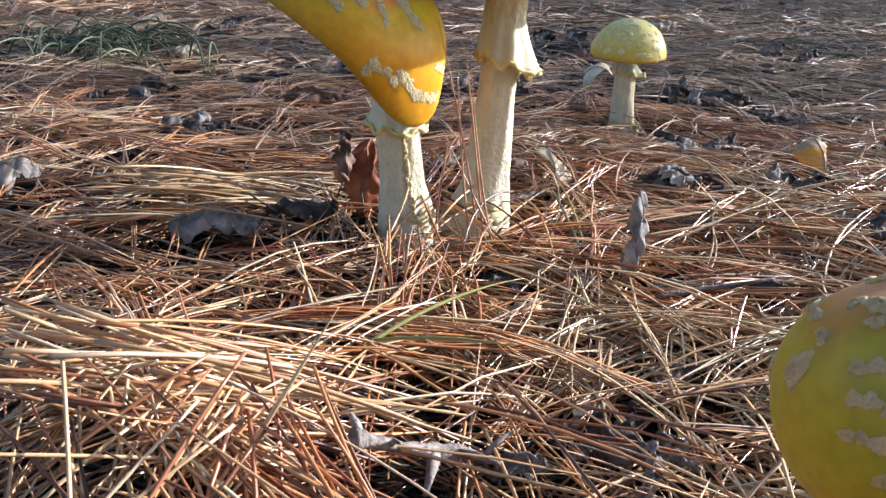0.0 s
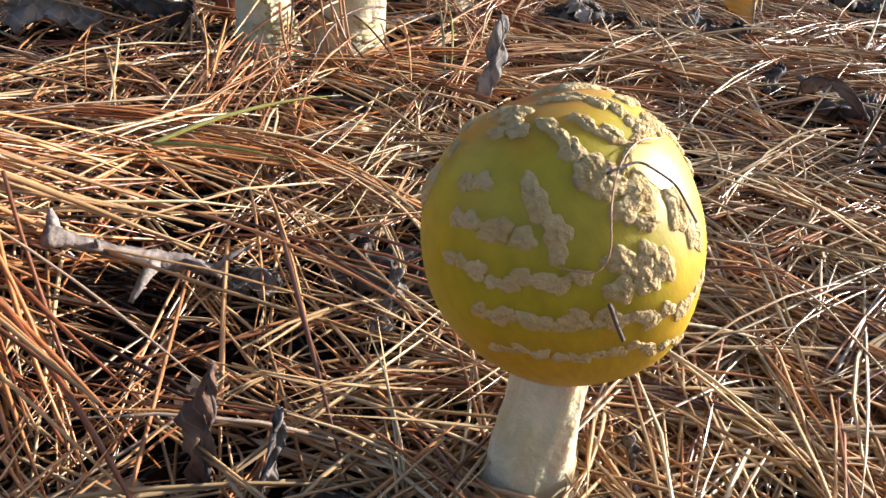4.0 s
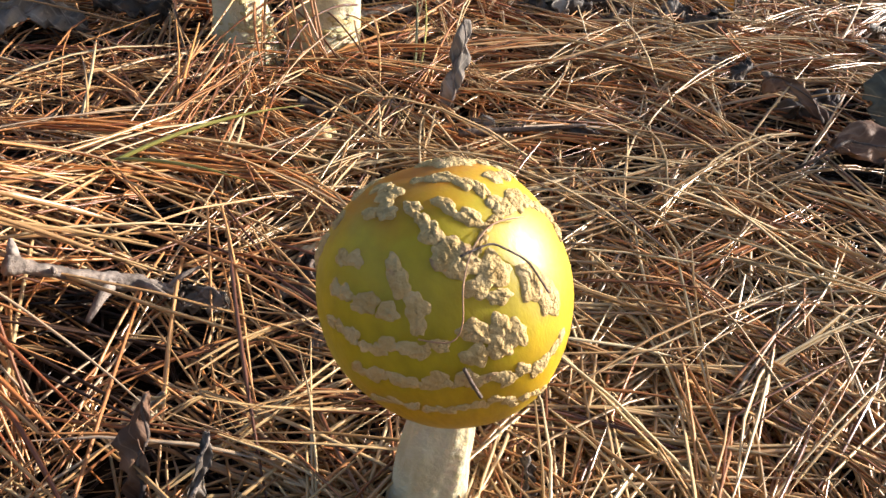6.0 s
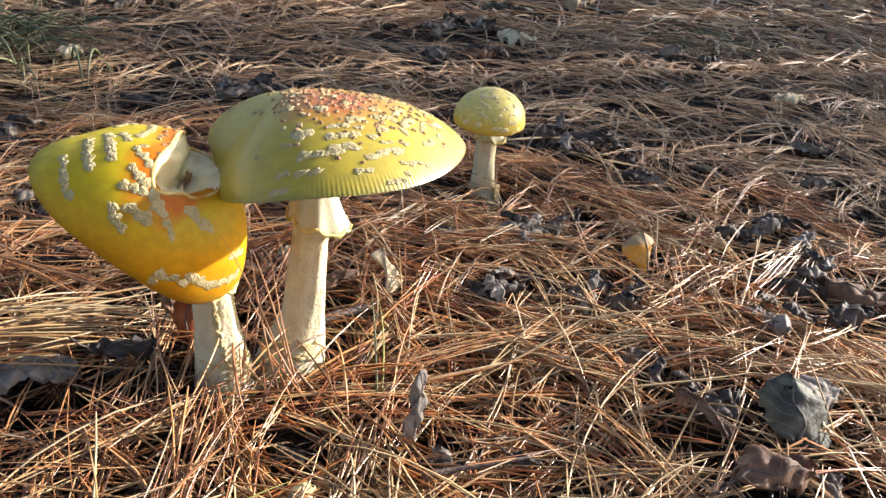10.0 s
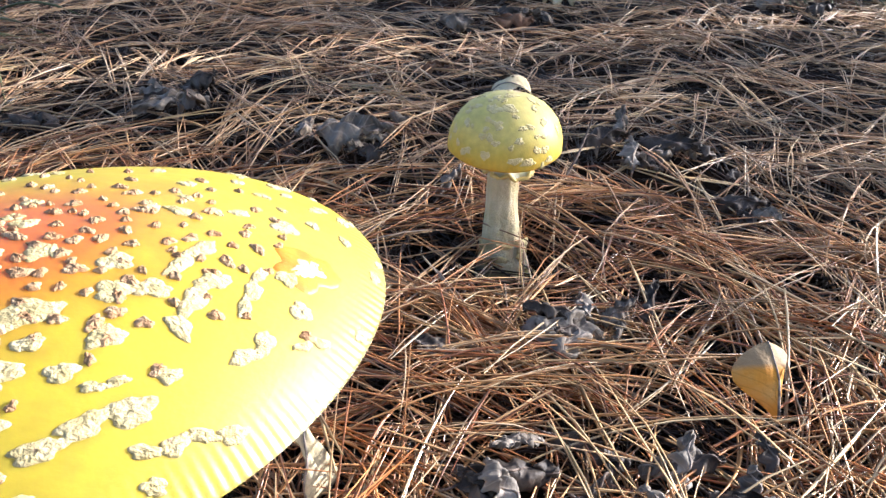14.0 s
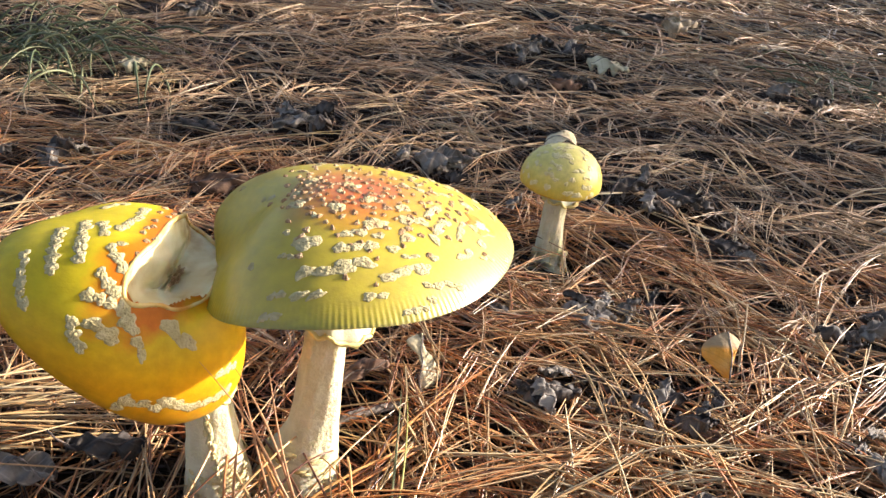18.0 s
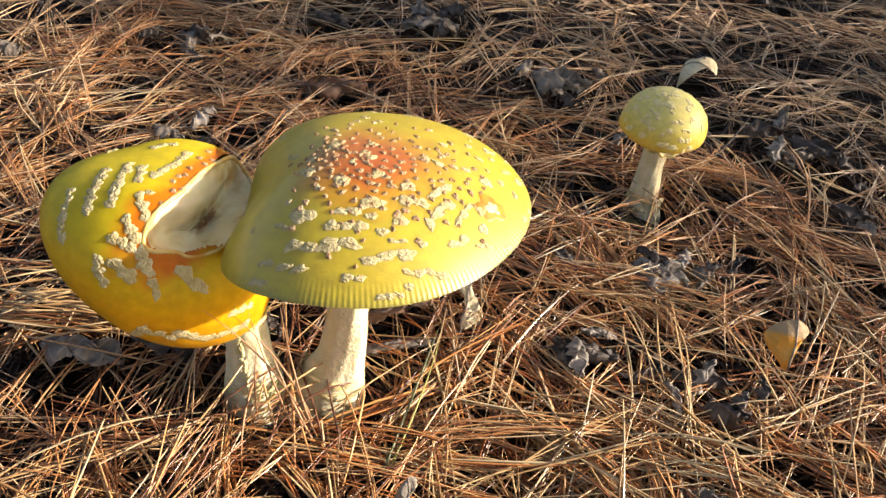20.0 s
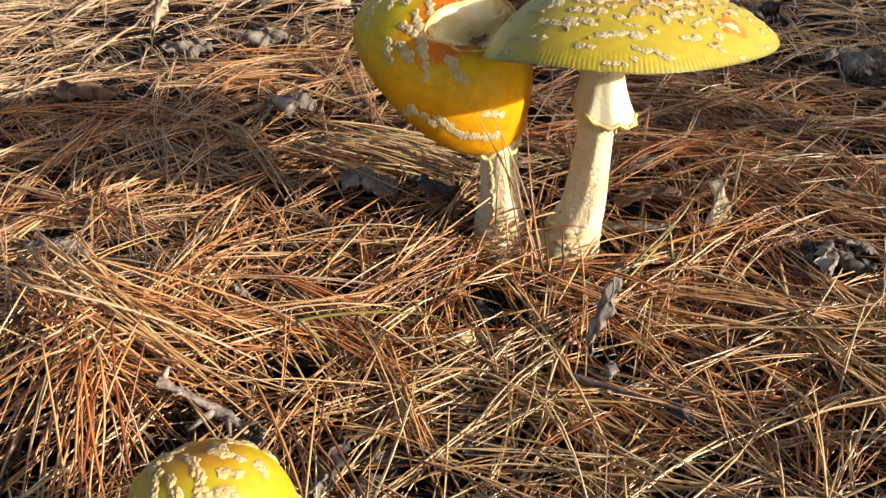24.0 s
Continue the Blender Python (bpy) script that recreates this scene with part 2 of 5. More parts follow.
M_FLESH_ROT = material("bruised_flesh", [(0.3, (0.32, 0.16, 0.05)), (0.6, (0.58, 0.39, 0.19))], 200.0, rough=0.6, bump=0.6)
M_CAP_BIG = cap_material("cap_skin_yellow", [(0.0, (0.42, 0.085, 0.0005)), (0.13, (0.43, 0.115, 0.0005)), (0.23, (0.45, 0.230, 0.002)),
                                             (0.35, (0.45, 0.340, 0.010)), (0.86, (0.445, 0.342, 0.011)), (1.0, (0.46, 0.345, 0.011))],
                         centre=(0.09, -0.05), streak=0.24, rough=0.44, glow=0.6, spec=0.65, coat=0.45, depth=0.012)
# Yellow skin; the orange towards the low rim paints light coming through.
M_CAP_LEAN = cap_material("cap_skin_backlit", [(0.0, (0.53, 0.405, 0.010)), (0.50, (0.54, 0.405, 0.010)), (0.68, (0.58, 0.37, 0.007)), (0.85, (0.60, 0.325, 0.005)),
                                              (1.0, (0.60, 0.28, 0.004))],
                          centre=(-0.25, 0.16), lean=(0.16, -0.12), streak=0.16, lip=((-0.05, 0.235), 0.52, 0.20, radians(73), (0.56, 0.150, 0.004)), glow=0.5, spec=0.2, rough=0.42)
M_CAP_BUTTON = cap_material("cap_skin_button", [(0.0, (0.50, 0.16, 0.004)), (0.16, (0.50, 0.24, 0.008)), (0.27, (0.47, 0.355, 0.012)),
                                                (0.60, (0.46, 0.350, 0.012)), (0.78, (0.50, 0.31, 0.010)), (1.0, (0.50, 0.31, 0.010))], streak=0.30, rough=0.42, spec=0.4, glow=0.6)
M_CAP_FAR = cap_material("cap_skin_pale", [(0.0, (0.70, 0.61, 0.22)), (0.5, (0.70, 0.60, 0.17)), (0.72, (0.67, 0.52, 0.09)), (0.92, (0.65, 0.35, 0.02))], streak=0.25, rough=0.45, spec=0.3)
M_BARK = material("pine_bark", [(0.3, (0.05, 0.032, 0.022)), (0.6, (0.18, 0.11, 0.075))], 14.0, rough=0.9, bump=1.0, bump_scale=50.0, stretch=(1, 1, 0.25))
M_FOLIAGE = material("pine_foliage", [(0.3, (0.03, 0.055, 0.02)), (0.7, (0.07, 0.11, 0.04))], 20.0, rough=0.6, bump=0.0)
M_STICK = material("grey_twig", [(0.28, (0.06, 0.047, 0.038)), (0.5, (0.20, 0.16, 0.13)), (0.72, (0.40, 0.335, 0.28))], 220.0, rough=0.8, bump=0.8, bump_scale=600.0, stretch=(1, 1, 1))
M_STICK_DARK = material("dark_twig", [(0.3, (0.045, 0.03, 0.024)), (0.65, (0.17, 0.12, 0.09))], 140.0, rough=0.75, bump=0.8, bump_scale=600.0)


def leaf_material(name, a, b, c, rough=0.55, vein=0.28, pale_veins=True, tip=None):
    """A dead leaf: blotched colour, and side veins that run slanting from the midrib to the edge."""
    m = material(name, [(0.28, a), (0.5, b), (0.72, c)], 55.0, rough=rough + 0.15, spec=0.3, bump=0.9, bump_scale=260.0, spots=(130.0, 0.66, tuple(0.35 * v for v in a)))
    nt = m.node_tree
    bs = nt.nodes["Principled BSDF"]
    uv = nt.nodes.new("ShaderNodeUVMap")
    sep = nt.nodes.new("ShaderNodeSeparateXYZ")
    nt.links.new(uv.outputs[0], sep.inputs[0])
    side = nt.nodes.new("ShaderNodeMath")
    side.operation = "ABSOLUTE"
    nt.links.new(sep.outputs[1], side.inputs[0])
    ramped = nt.nodes.new("ShaderNodeMath")
    ramped.operation = "MULTIPLY_ADD"
    ramped.inputs[1].default_value = -0.32
    nt.links.new(side.outputs[0], ramped.inputs[0])
    nt.links.new(sep.outputs[0], ramped.inputs[2])
    wave = nt.nodes.new("ShaderNodeMath")
    wave.operation = "PINGPONG"
    wave.inputs[1].default_value = 0.075
    nt.links.new(ramped.outputs[0], wave.inputs[0])
    line = nt.nodes.new("ShaderNodeMapRange")
    line.inputs[1].default_value, line.inputs[2].default_value = 0.012, 0.003
    line.inputs[4].default_value = vein
    nt.links.new(wave.outputs[0], line.inputs[0])
    mx = nt.nodes.new("ShaderNodeMix")
    mx.data_type = "RGBA"
    nt.links.new(line.outputs[0], mx.inputs[0])
    old = bs.inputs["Base Color"].links[0].from_socket
    nt.links.new(old, mx.inputs[6])
    mx.inputs[7].default_value = (*(min(0.7, 1.35 * v) for v in c), 1) if pale_veins else (*(0.5 * v for v in a), 1)
    colour = mx.outputs[2]
    if tip:
        dry = nt.nodes.new("ShaderNodeMapRange")
        dry.inputs[1].default_value, dry.inputs[2].default_value = 0.62, 0.70
        nt.links.new(sep.outputs[0], dry.inputs[0])
        withered = nt.nodes.new("ShaderNodeMix")
        withered.data_type = "RGBA"
        nt.links.new(dry.outputs[0], withered.inputs[0])
        nt.links.new(colour, withered.inputs[6])
        withered.inputs[7].default_value = (*tip, 1)
        colour = withered.outputs[2]
    nt.links.new(colour, bs.inputs["Base Color"])
    return m


LEAF = {
    "grey": leaf_material("leaf_grey", (0.055, 0.043, 0.034), (0.145, 0.117, 0.092), (0.31, 0.265, 0.21)),
    "silver": leaf_material("leaf_silver", (0.08, 0.066, 0.053), (0.20, 0.170, 0.138), (0.40, 0.35, 0.29)),
    "dark": leaf_material("leaf_dark", (0.016, 0.012, 0.010), (0.055, 0.042, 0.033), (0.15, 0.12, 0.098), 0.5, 0.15),
    "brown": leaf_material("leaf_brown", (0.05, 0.026, 0.016), (0.145, 0.076, 0.044), (0.28, 0.17, 0.105)),
    "tan": leaf_material("leaf_tan", (0.23, 0.165, 0.095), (0.41, 0.315, 0.20), (0.56, 0.46, 0.32), pale_veins=False, vein=0.35),
    "cream": leaf_material("leaf_cream", (0.42, 0.33, 0.18), (0.62, 0.52, 0.32), (0.74, 0.65, 0.45), pale_veins=False, vein=0.25),
    "yellow": leaf_material("leaf_yellow", (0.60, 0.235, 0.02), (0.68, 0.30, 0.035), (0.62, 0.35, 0.10), pale_veins=False, vein=0.3, tip=(0.37, 0.25, 0.13)),
    "red": leaf_material("leaf_red", (0.08, 0.022, 0.012), (0.27, 0.07, 0.02), (0.45, 0.16, 0.05), pale_veins=False),
    "green_grey": leaf_material("leaf_green_grey", (0.022, 0.022, 0.017), (0.062, 0.060, 0.045), (0.17, 0.165, 0.12), vein=0.4),
}


# ---- mesh helpers ----
def height(x, y):
    """The lie of the ground under the litter, in metres."""
    h = -0.012 + 0.0045 * np.sin(9.0 * x + 1.3) * np.cos(7.5 * y + 0.4) + 0.003 * np.sin(23.0 * x - 11.0 * y) + 0.002 * np.sin(31.0 * y + 17.0 * x + 2.0)
    h = h + 0.006 * np.exp(-(((x + 0.075) / 0.05) ** 2 + ((y - 0.24) / 0.04) ** 2)) + 0.030 * np.exp(-(((x + 0.080) / 0.032) ** 2 + ((y - 0.187) / 0.028) ** 2))
    h = h + 0.008 * np.exp(-(((x - 0.25) / 0.08) ** 2 + ((y - 0.38) / 0.08) ** 2))
    h = h - 0.009 * np.exp(-(((x + 0.005) / 0.05) ** 2 + ((y - 0.425) / 0.04) ** 2)) - 0.011 * np.exp(-(((x - 0.126) / 0.045) ** 2 + ((y - 0.675) / 0.05) ** 2))
    return h * np.exp(-((x / 6.0) ** 2 + (y / 6.0) ** 2)) + 0.0 * x


def mesh_of(name, verts, faces, mats, smooth=True, uvs=None, mat_index=None):
    me = bpy.data.meshes.new(name)
    verts, faces = np.asarray(verts, dtype=np.float32), np.asarray(faces, dtype=np.int32)
    n, k = faces.shape
    me.vertices.add(len(verts))
    me.vertices.foreach_set("co", verts.ravel())
    me.loops.add(n * k)
    me.loops.foreach_set("vertex_index", faces.ravel())
    me.polygons.add(n)
    me.polygons.foreach_set("loop_start", np.arange(n, dtype=np.int32) * k)
    for m in mats if isinstance(mats, (list, tuple)) else [mats]:
        me.materials.append(m)
    if mat_index is not None:
        me.polygons.foreach_set("material_index", np.asarray(mat_index, dtype=np.int32))
    me.update(calc_edges=True)
    me.polygons.foreach_set("use_smooth", np.full(n, smooth))
    if uvs is not None:
        layer = me.uv_layers.new(name="disc")
        layer.data.foreach_set("uv", np.asarray(uvs, dtype=np.float32)[faces.ravel()].ravel())
    me.validate()
    return me


def thing(name, place, label, category, group=""):
    ob = new(name)
    ob.location = place
    ob.empty_display_size = 0.01
    return tagged(ob, label, category, group)


def put(name, me, parent=None, label=""):
    ob = new(name, me)
    if parent is not None:
        ob.parent = parent
    return tagged(ob, label) if label else ob


def grid_faces(rows, cols, wrap=False):
    i, j = np.meshgrid(np.arange(rows - 1), np.arange(cols if wrap else cols - 1), indexing="ij")
    a, b = i * cols + j, i * cols + (j + 1) % cols
    return np.stack([a, b, b + cols, a + cols], -1).reshape(-1, 4)


def tube(points, radii, sides=10, rough=0.0, seed=0, close=True):
    """Rings round a line: vertices and quads, the ends drawn in."""
    pts = np.asarray(points, float)
    rad = np.asarray(radii, float) * np.ones(len(pts))
    d = np.gradient(pts, axis=0)
    d /= np.linalg.norm(d, axis=1)[:, None]
    ref = np.where(np.abs(d[:, 2:3]) > 0.8, np.array([[1.0, 0, 0]]), np.array([[0, 0, 1.0]]))
    a = np.cross(d, ref)
    a /= np.linalg.norm(a, axis=1)[:, None]
    b = np.cross(d, a)
    u = np.arange(sides) / sides * 2 * np.pi
    rng = np.random.RandomState(seed)
    wob = 1 + rough * (rng.rand(len(pts), sides) - 0.5)
    v = pts[:, None] + rad[:, None, None] * wob[..., None] * (np.cos(u)[None, :, None] * a[:, None] + np.sin(u)[None, :, None] * b[:, None])
    v = v.reshape(-1, 3)
    if close:
        v = np.concatenate([np.repeat(pts[:1], sides, 0), v, np.repeat(pts[-1:], sides, 0)])
        return v, grid_faces(len(pts) + 2, sides, True)
    return v, grid_faces(len(pts), sides, True)


def bezier(p0, p1, p2, n):
    t = np.linspace(0, 1, n)[:, None]
    return (1 - t) ** 2 * np.array(p0) + 2 * t * (1 - t) * np.array(p1) + t * t * np.array(p2)


# ---- ground ----
def spaced(lo, hi, step, far, n):
    inner = np.arange(lo, hi + step / 2, step)
    out = np.geomspace(step, far, n)
    return np.concatenate([lo - out[::-1], inner, hi + out])


gx, gy = spaced(-0.8, 1.0, 0.012, 60.0, 30), spaced(-0.2, 1.6, 0.012, 60.0, 30)
XX, YY = np.meshgrid(gx, gy)
rng = np.random.RandomState(5)
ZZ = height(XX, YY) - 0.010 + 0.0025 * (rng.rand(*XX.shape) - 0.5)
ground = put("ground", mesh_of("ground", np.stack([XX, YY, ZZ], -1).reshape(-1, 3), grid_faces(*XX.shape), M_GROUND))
tagged(ground, "humus and old needles of a pine wood floor, darkened for gap shade", "ground", kind="structure")

STEMS = [((0.0105, 0.438), 0.0145), ((-0.0275, 0.416), 0.0145), ((0.122, 0.69), 0.0105), ((0.085, 0.166), 0.009)]


# hollows: x, y, radius, share of the needles that lies across them
SPOTS = [(0.0, 0.203, 0.018, 0.6), (0.04, 0.246, 0.02, 0.5), (0.05, 0.213, 0.018, 0.6), (0.262, 0.39, 0.03, 0.3), (0.232, 0.40, 0.022, 0.25), (-0.05, 0.182, 0.018, 0.6), (0.022, 0.158, 0.02, 0.4), (0.046, 0.238, 0.018, 0.45), (-0.12, 0.215, 0.02, 0.5), (0.161, 0.518, 0.018, 0.4),
         (0.35, 0.50, 0.035, 0.35), (0.36, 0.62, 0.04, 0.4), (0.135, 0.525, 0.02, 0.4), (0.018, 0.185, 0.014, 0.6), (-0.01, 0.47, 0.018, 0.4)]


# ---- mushrooms ----
def periodic(values, u):
    """A smooth closed curve through eight evenly spaced values."""
    c = np.fft.rfft(values) / len(values)
    out = np.full(np.shape(u), c[0].real)
    for k in range(1, len(c)):
        out = out + (2 if k < len(values) / 2 else 1) * (c[k].real * np.cos(k * u) - c[k].imag * np.sin(k * u))
    return out


class Cap:
    """The skin of a mushroom cap over the unit disc. kind: dome (ends at a sharp rim) or globe (closes in below)."""

    def __init__(self, kind, centre, tilt, top, radii, rims, power=0.5, under=0.02, reach=0.86, lines=0, line_depth=0.0, square=1.0):
        self.kind, self.c, self.h, self.R, self.Z = kind, np.array(centre), top, np.array(radii), np.array(rims)
        self.pw, self.under, self.reach, self.lines, self.deep = power, under, reach, lines, line_depth
        self.amp, self.k, self.o, self.square = 0.0, np.zeros((6, 2)), np.zeros(6), square
        tx, ty = tilt
        rx = np.array([[1, 0, 0], [0, math.cos(ty), math.sin(ty)], [0, -math.sin(ty), math.cos(ty)]])
        ry = np.array([[math.cos(tx), 0, math.sin(tx)], [0, 1, 0], [-math.sin(tx), 0, math.cos(tx)]])
        self.T = rx @ ry

    def wave(self, amp, seed):
        """Gives the skin a slight unevenness."""
        rng = np.random.RandomState(seed)
        self.amp, self.k, self.o = amp, rng.randn(6, 2) * 4, rng.rand(6) * 6.3

    def local(self, x, y):
        q = self.smooth(x, y)
        if self.amp:
            away = q / (np.linalg.norm(q, axis=-1)[..., None] + 1e-9)
            lift = sum(np.sin(self.k[i, 0] * x + self.k[i, 1] * y + self.o[i]) for i in range(6)) * (1 - np.minimum(np.hypot(x, y), 1.0) ** 6)
            q = q + away * (self.amp * lift)[..., None]
        return q

    def smooth(self, x, y):
        rho, phi = np.minimum(np.hypot(x, y), 1.0), np.arctan2(y, x)
        R, Z = periodic(self.R, phi), periodic(self.Z, phi)
        if self.kind == "globe":
            th = rho * np.pi * self.reach
            out = R * np.sin(th) ** (self.square * (1 - 0.30 * (self.square < 1) * np.clip(-np.cos(th), 0, 1)))
            return np.stack([out * np.cos(phi), out * np.sin(phi),
                             np.where(np.cos(th) > 0, self.h, self.under) * np.cos(th) + Z * np.sin(th)], -1)
        rr = np.sin(rho * np.pi / 2)
        z = Z + (self.h - Z) * np.maximum(1 - rr * rr, 0) ** self.pw
        if self.lines:
            z = z - self.deep * np.clip((rho - 0.72) / 0.15, 0, 1) * np.clip((1 - rho) / 0.05, 0.15, 1) * (0.5 + 0.5 * np.cos(self.lines * phi))
        return np.stack([R * rr * np.cos(phi), R * rr * np.sin(phi), z], -1)

    def point(self, x, y):
        return self.local(np.asarray(x, float), np.asarray(y, float)) @ self.T.T + self.c

    def normal(self, x, y):
        x, y, e = np.asarray(x, float), np.asarray(y, float), 0.01
        n = np.cross(self.point(x + e, y) - self.point(x - e, y), self.point(x, y + e) - self.point(x, y - e))
        return n / (np.linalg.norm(n, axis=-1)[..., None] + 1e-12)


def cap_part(cap, parent, mat, rings=44, sides=288, skip=None, bumps=0.0, seed=0):
    rho = np.linspace(0.0, 1.0, rings)[:, None] ** 0.9
    phi = np.arange(sides)[None, :] / sides * 2 * np.pi
    x, y = rho * np.cos(phi), rho * np.sin(phi)
    base = np.array(parent.location)
    if bumps:
        cap.wave(bumps, seed)
    v = cap.point(x, y)
    uv = np.stack([x, y], -1).reshape(-1, 2)
    if cap.kind == "dome":
        w = np.array([0.97, 0.8, 0.6, 0.4, 0.2, 0.0])[:, None]
        deep = np.arcsin(w) * 2 / np.pi
        q = cap.local(deep * np.cos(phi), deep * np.sin(phi))
        rim = cap.local(np.cos(phi), np.sin(phi))[..., 2]
        under = np.stack([q[..., 0], q[..., 1], rim + 0.4 * (q[..., 2] - rim)], -1) @ cap.T.T + cap.c
        v = np.concatenate([v, under])
        uv = np.concatenate([uv, np.stack([0.9 * np.cos(phi) + 0 * w, 0.9 * np.sin(phi) + 0 * w], -1).reshape(-1, 2)])
    f = grid_faces(len(v), sides, True)
    if skip is not None:
        mid = uv[f].mean(1)
        f = f[(np.arange(len(f)) >= (rings - 1) * sides) | ~skip(mid[:, 0], mid[:, 1])]
    return put("cap", mesh_of("cap", v.reshape(-1, 3) - base, f, mat, uvs=uv), parent)


def gill_part(cap, parent, depth=0.012, sides=360):
    """The underside: thin radial blades between the rim and the stem."""
    base = np.array(parent.location)
    w = np.append(np.linspace(0.14, 0.955, 13), 1.0)[:, None]
    phi = np.arange(sides)[None, :] / sides * 2 * np.pi
    rho = np.arcsin(w) * 2 / np.pi
    q = cap.local(rho * np.cos(phi), rho * np.sin(phi))
    rim = cap.local(np.cos(phi), np.sin(phi))
    ridge = np.where(np.arange(sides)[None, :] % 3 == 0, 1.0, 0.0) * 0.0022 * np.clip((1 - w) / 0.25, 0, 1)
    lower = rim[..., 2] + 0.25 * (q[..., 2] - rim[..., 2]) - ridge - depth * 0.15 * (1 - w)
    v = np.stack([q[..., 0], q[..., 1], lower], -1) @ cap.T.T + cap.c
    return put("gill_underside", mesh_of("gills", v.reshape(-1, 3) - base, grid_faces(14, sides, True)[:, ::-1], M_GILL), parent, "pale crowded gills")


def wart_mesh(cap, base, x, y, long, wide, turn, thick, seed):
    """A crumbly raised scale that follows the skin of the cap."""
    rng = np.random.RandomState(seed)
    e = 0.004
    p0 = cap.point(x, y)
    jx, jy = (cap.point(x + e, y) - p0) / e, (cap.point(x, y + e) - p0) / e
    dirv = math.cos(turn) * jx + math.sin(turn) * jy
    nrm = np.cross(jx, jy)
    nrm /= np.linalg.norm(nrm) + 1e-12
    a = dirv / (np.linalg.norm(dirv) + 1e-12)
    b = np.cross(nrm, a)
    jac = np.linalg.pinv(np.stack([jx, jy], -1))
    rings, sides = 8, 28
    r = np.linspace(0, 1, rings)[:, None]
    u = np.arange(sides)[None, :] / sides * 2 * np.pi
    ph = rng.rand(8) * 6.3
    edge = 1 + 0.14 * np.sin(3 * u + ph[0]) + 0.10 * np.sin(5 * u + ph[1]) + 0.06 * np.sin(8 * u + ph[2]) + 0.06 * (rng.rand(1, sides) - 0.5)
    da, db = 0.5 * long * r * edge * np.cos(u), 0.5 * wide * r * edge * np.sin(u)
    off = da[..., None] * a + db[..., None] * b
    dxy = np.clip(off @ jac.T, -0.6, 0.6)
    px, py = x + dxy[..., 0], y + dxy[..., 1]
    s = np.maximum(np.hypot(px, py) / 0.985, 1.0)
    px, py = px / s, py / s
    lump = 0.72 + 0.28 * np.sin(da * 2300 + ph[3] + 2 * np.sin(db * 1700)) * np.sin(db * 2600 + ph[4]) + 0.42 * (rng.rand(rings, sides) - 0.5)
    up = thick * (1 - r ** 2.4) * lump + 0.0001 - 0.0006 * (r > 0.99)
    v = cap.point(px, py) + cap.normal(px * 0.985, py * 0.985) * up[..., None]
    return mesh_of("wart", v.reshape(-1, 3) - base, grid_faces(rings, sides, True), M_WART)


def add_warts(cap, parent, owner, rows, thick, mat, seed, label="", fat=1.0):
    """Rows: place on the disc, length, width (mm) and turn. A long scale is broken into a chain of crumbs."""
    rng = np.random.RandomState(seed)
    crumbs = []
    for x, y, long, wide, turn in rows:
        n = max(1, int(round(long / wide / 1.25)))
        if n == 1:
            crumbs.append((x, y, long, wide, turn))
            continue
        jx, jy = (cap.point(x + 0.004, y) - cap.point(x, y)) / 0.004, (cap.point(x, y + 0.004) - cap.point(x, y)) / 0.004
        per = 0.001 / np.linalg.norm(math.cos(radians(turn)) * jx + math.sin(radians(turn)) * jy)
        for i in range(n):
            at = ((i + 0.5) / n - 0.5) * long * per
            off = (rng.rand() - 0.5) * 0.35 * wide * per
            k = 0.8 + 0.45 * rng.rand()
            crumbs.append((x + at * math.cos(radians(turn)) - off * math.sin(radians(turn)), y + at * math.sin(radians(turn)) + off * math.cos(radians(turn)),
                           1.32 * long / n, fat * wide * k, turn + rng.randn() * 18))
    for i, (x, y, long, wide, turn) in enumerate(crumbs):
        me = wart_mesh(cap, np.array(parent.location), x, y, long * 0.001, wide * 0.001, radians(turn), thick, seed + i)
        me.materials[0] = mat
        put("wart", me, owner, label)


def random_warts(n, centre, spread, size, seed, clear=()):
    rng = np.random.RandomState(seed)
    rows = []
    while len(rows) < n:
        x, y = centre[0] + rng.randn() * spread[0], centre[1] + rng.randn() * spread[1]
        if math.hypot(x, y) > 0.90:
            continue
        if any(math.hypot(x - p[0], y - p[1]) < 0.036 for p in rows) or any(math.hypot(x - p[0], y - p[1]) < 0.09 for p in clear):
            if rng.rand() > 0.02:
                continue
        w = size[0] + (size[1] - size[0]) * rng.rand()
        rows.append((x, y, w * (1 + 0.5 * rng.rand()), w * 0.85, rng.rand() * 360))
    return rows


def stem_part(parent, points, radii, mat, scales=0.0, seed=0, sides=40, ridge=0.0):
    pts = np.array(points, float)
    n = 46
    t = np.linspace(0, 1, len(pts))
    s = np.linspace(0, 1, n)
    line = np.stack([np.interp(s, t, pts[:, i]) for i in range(3)], -1)
    for _ in range(3):
        line[1:-1] = (line[:-2] + 2 * line[1:-1] + line[2:]) / 4
    rad = np.interp(s, t, radii)
    u = np.arange(sides) / sides * 2 * np.pi
    rng = np.random.RandomState(seed)
    lump = scales * (rng.rand(n, sides) - 0.4) * np.clip((0.45 - s) / 0.3, 0.12, 1)[:, None]
    lump += 0.0004 * np.sin(5 * u + 9 * s[:, None]) + 0.0003 * np.sin(11 * u - 14 * s[:, None])
    if ridge:
        lump += ridge * np.exp(-((u - 4.75) / 0.13) ** 2)[None] * (0.6 + 0.8 * rng.rand(n, 1)) * np.clip(1.1 - s[:, None], 0, 1)
    v = line[:, None] + (rad[:, None] + lump)[..., None] * np.stack([np.cos(u), np.sin(u), 0 * u], -1)[None]
    return put("stem", mesh_of("stem", v.reshape(-1, 3) - np.array(parent.location), grid_faces(n, sides, True), mat), parent)


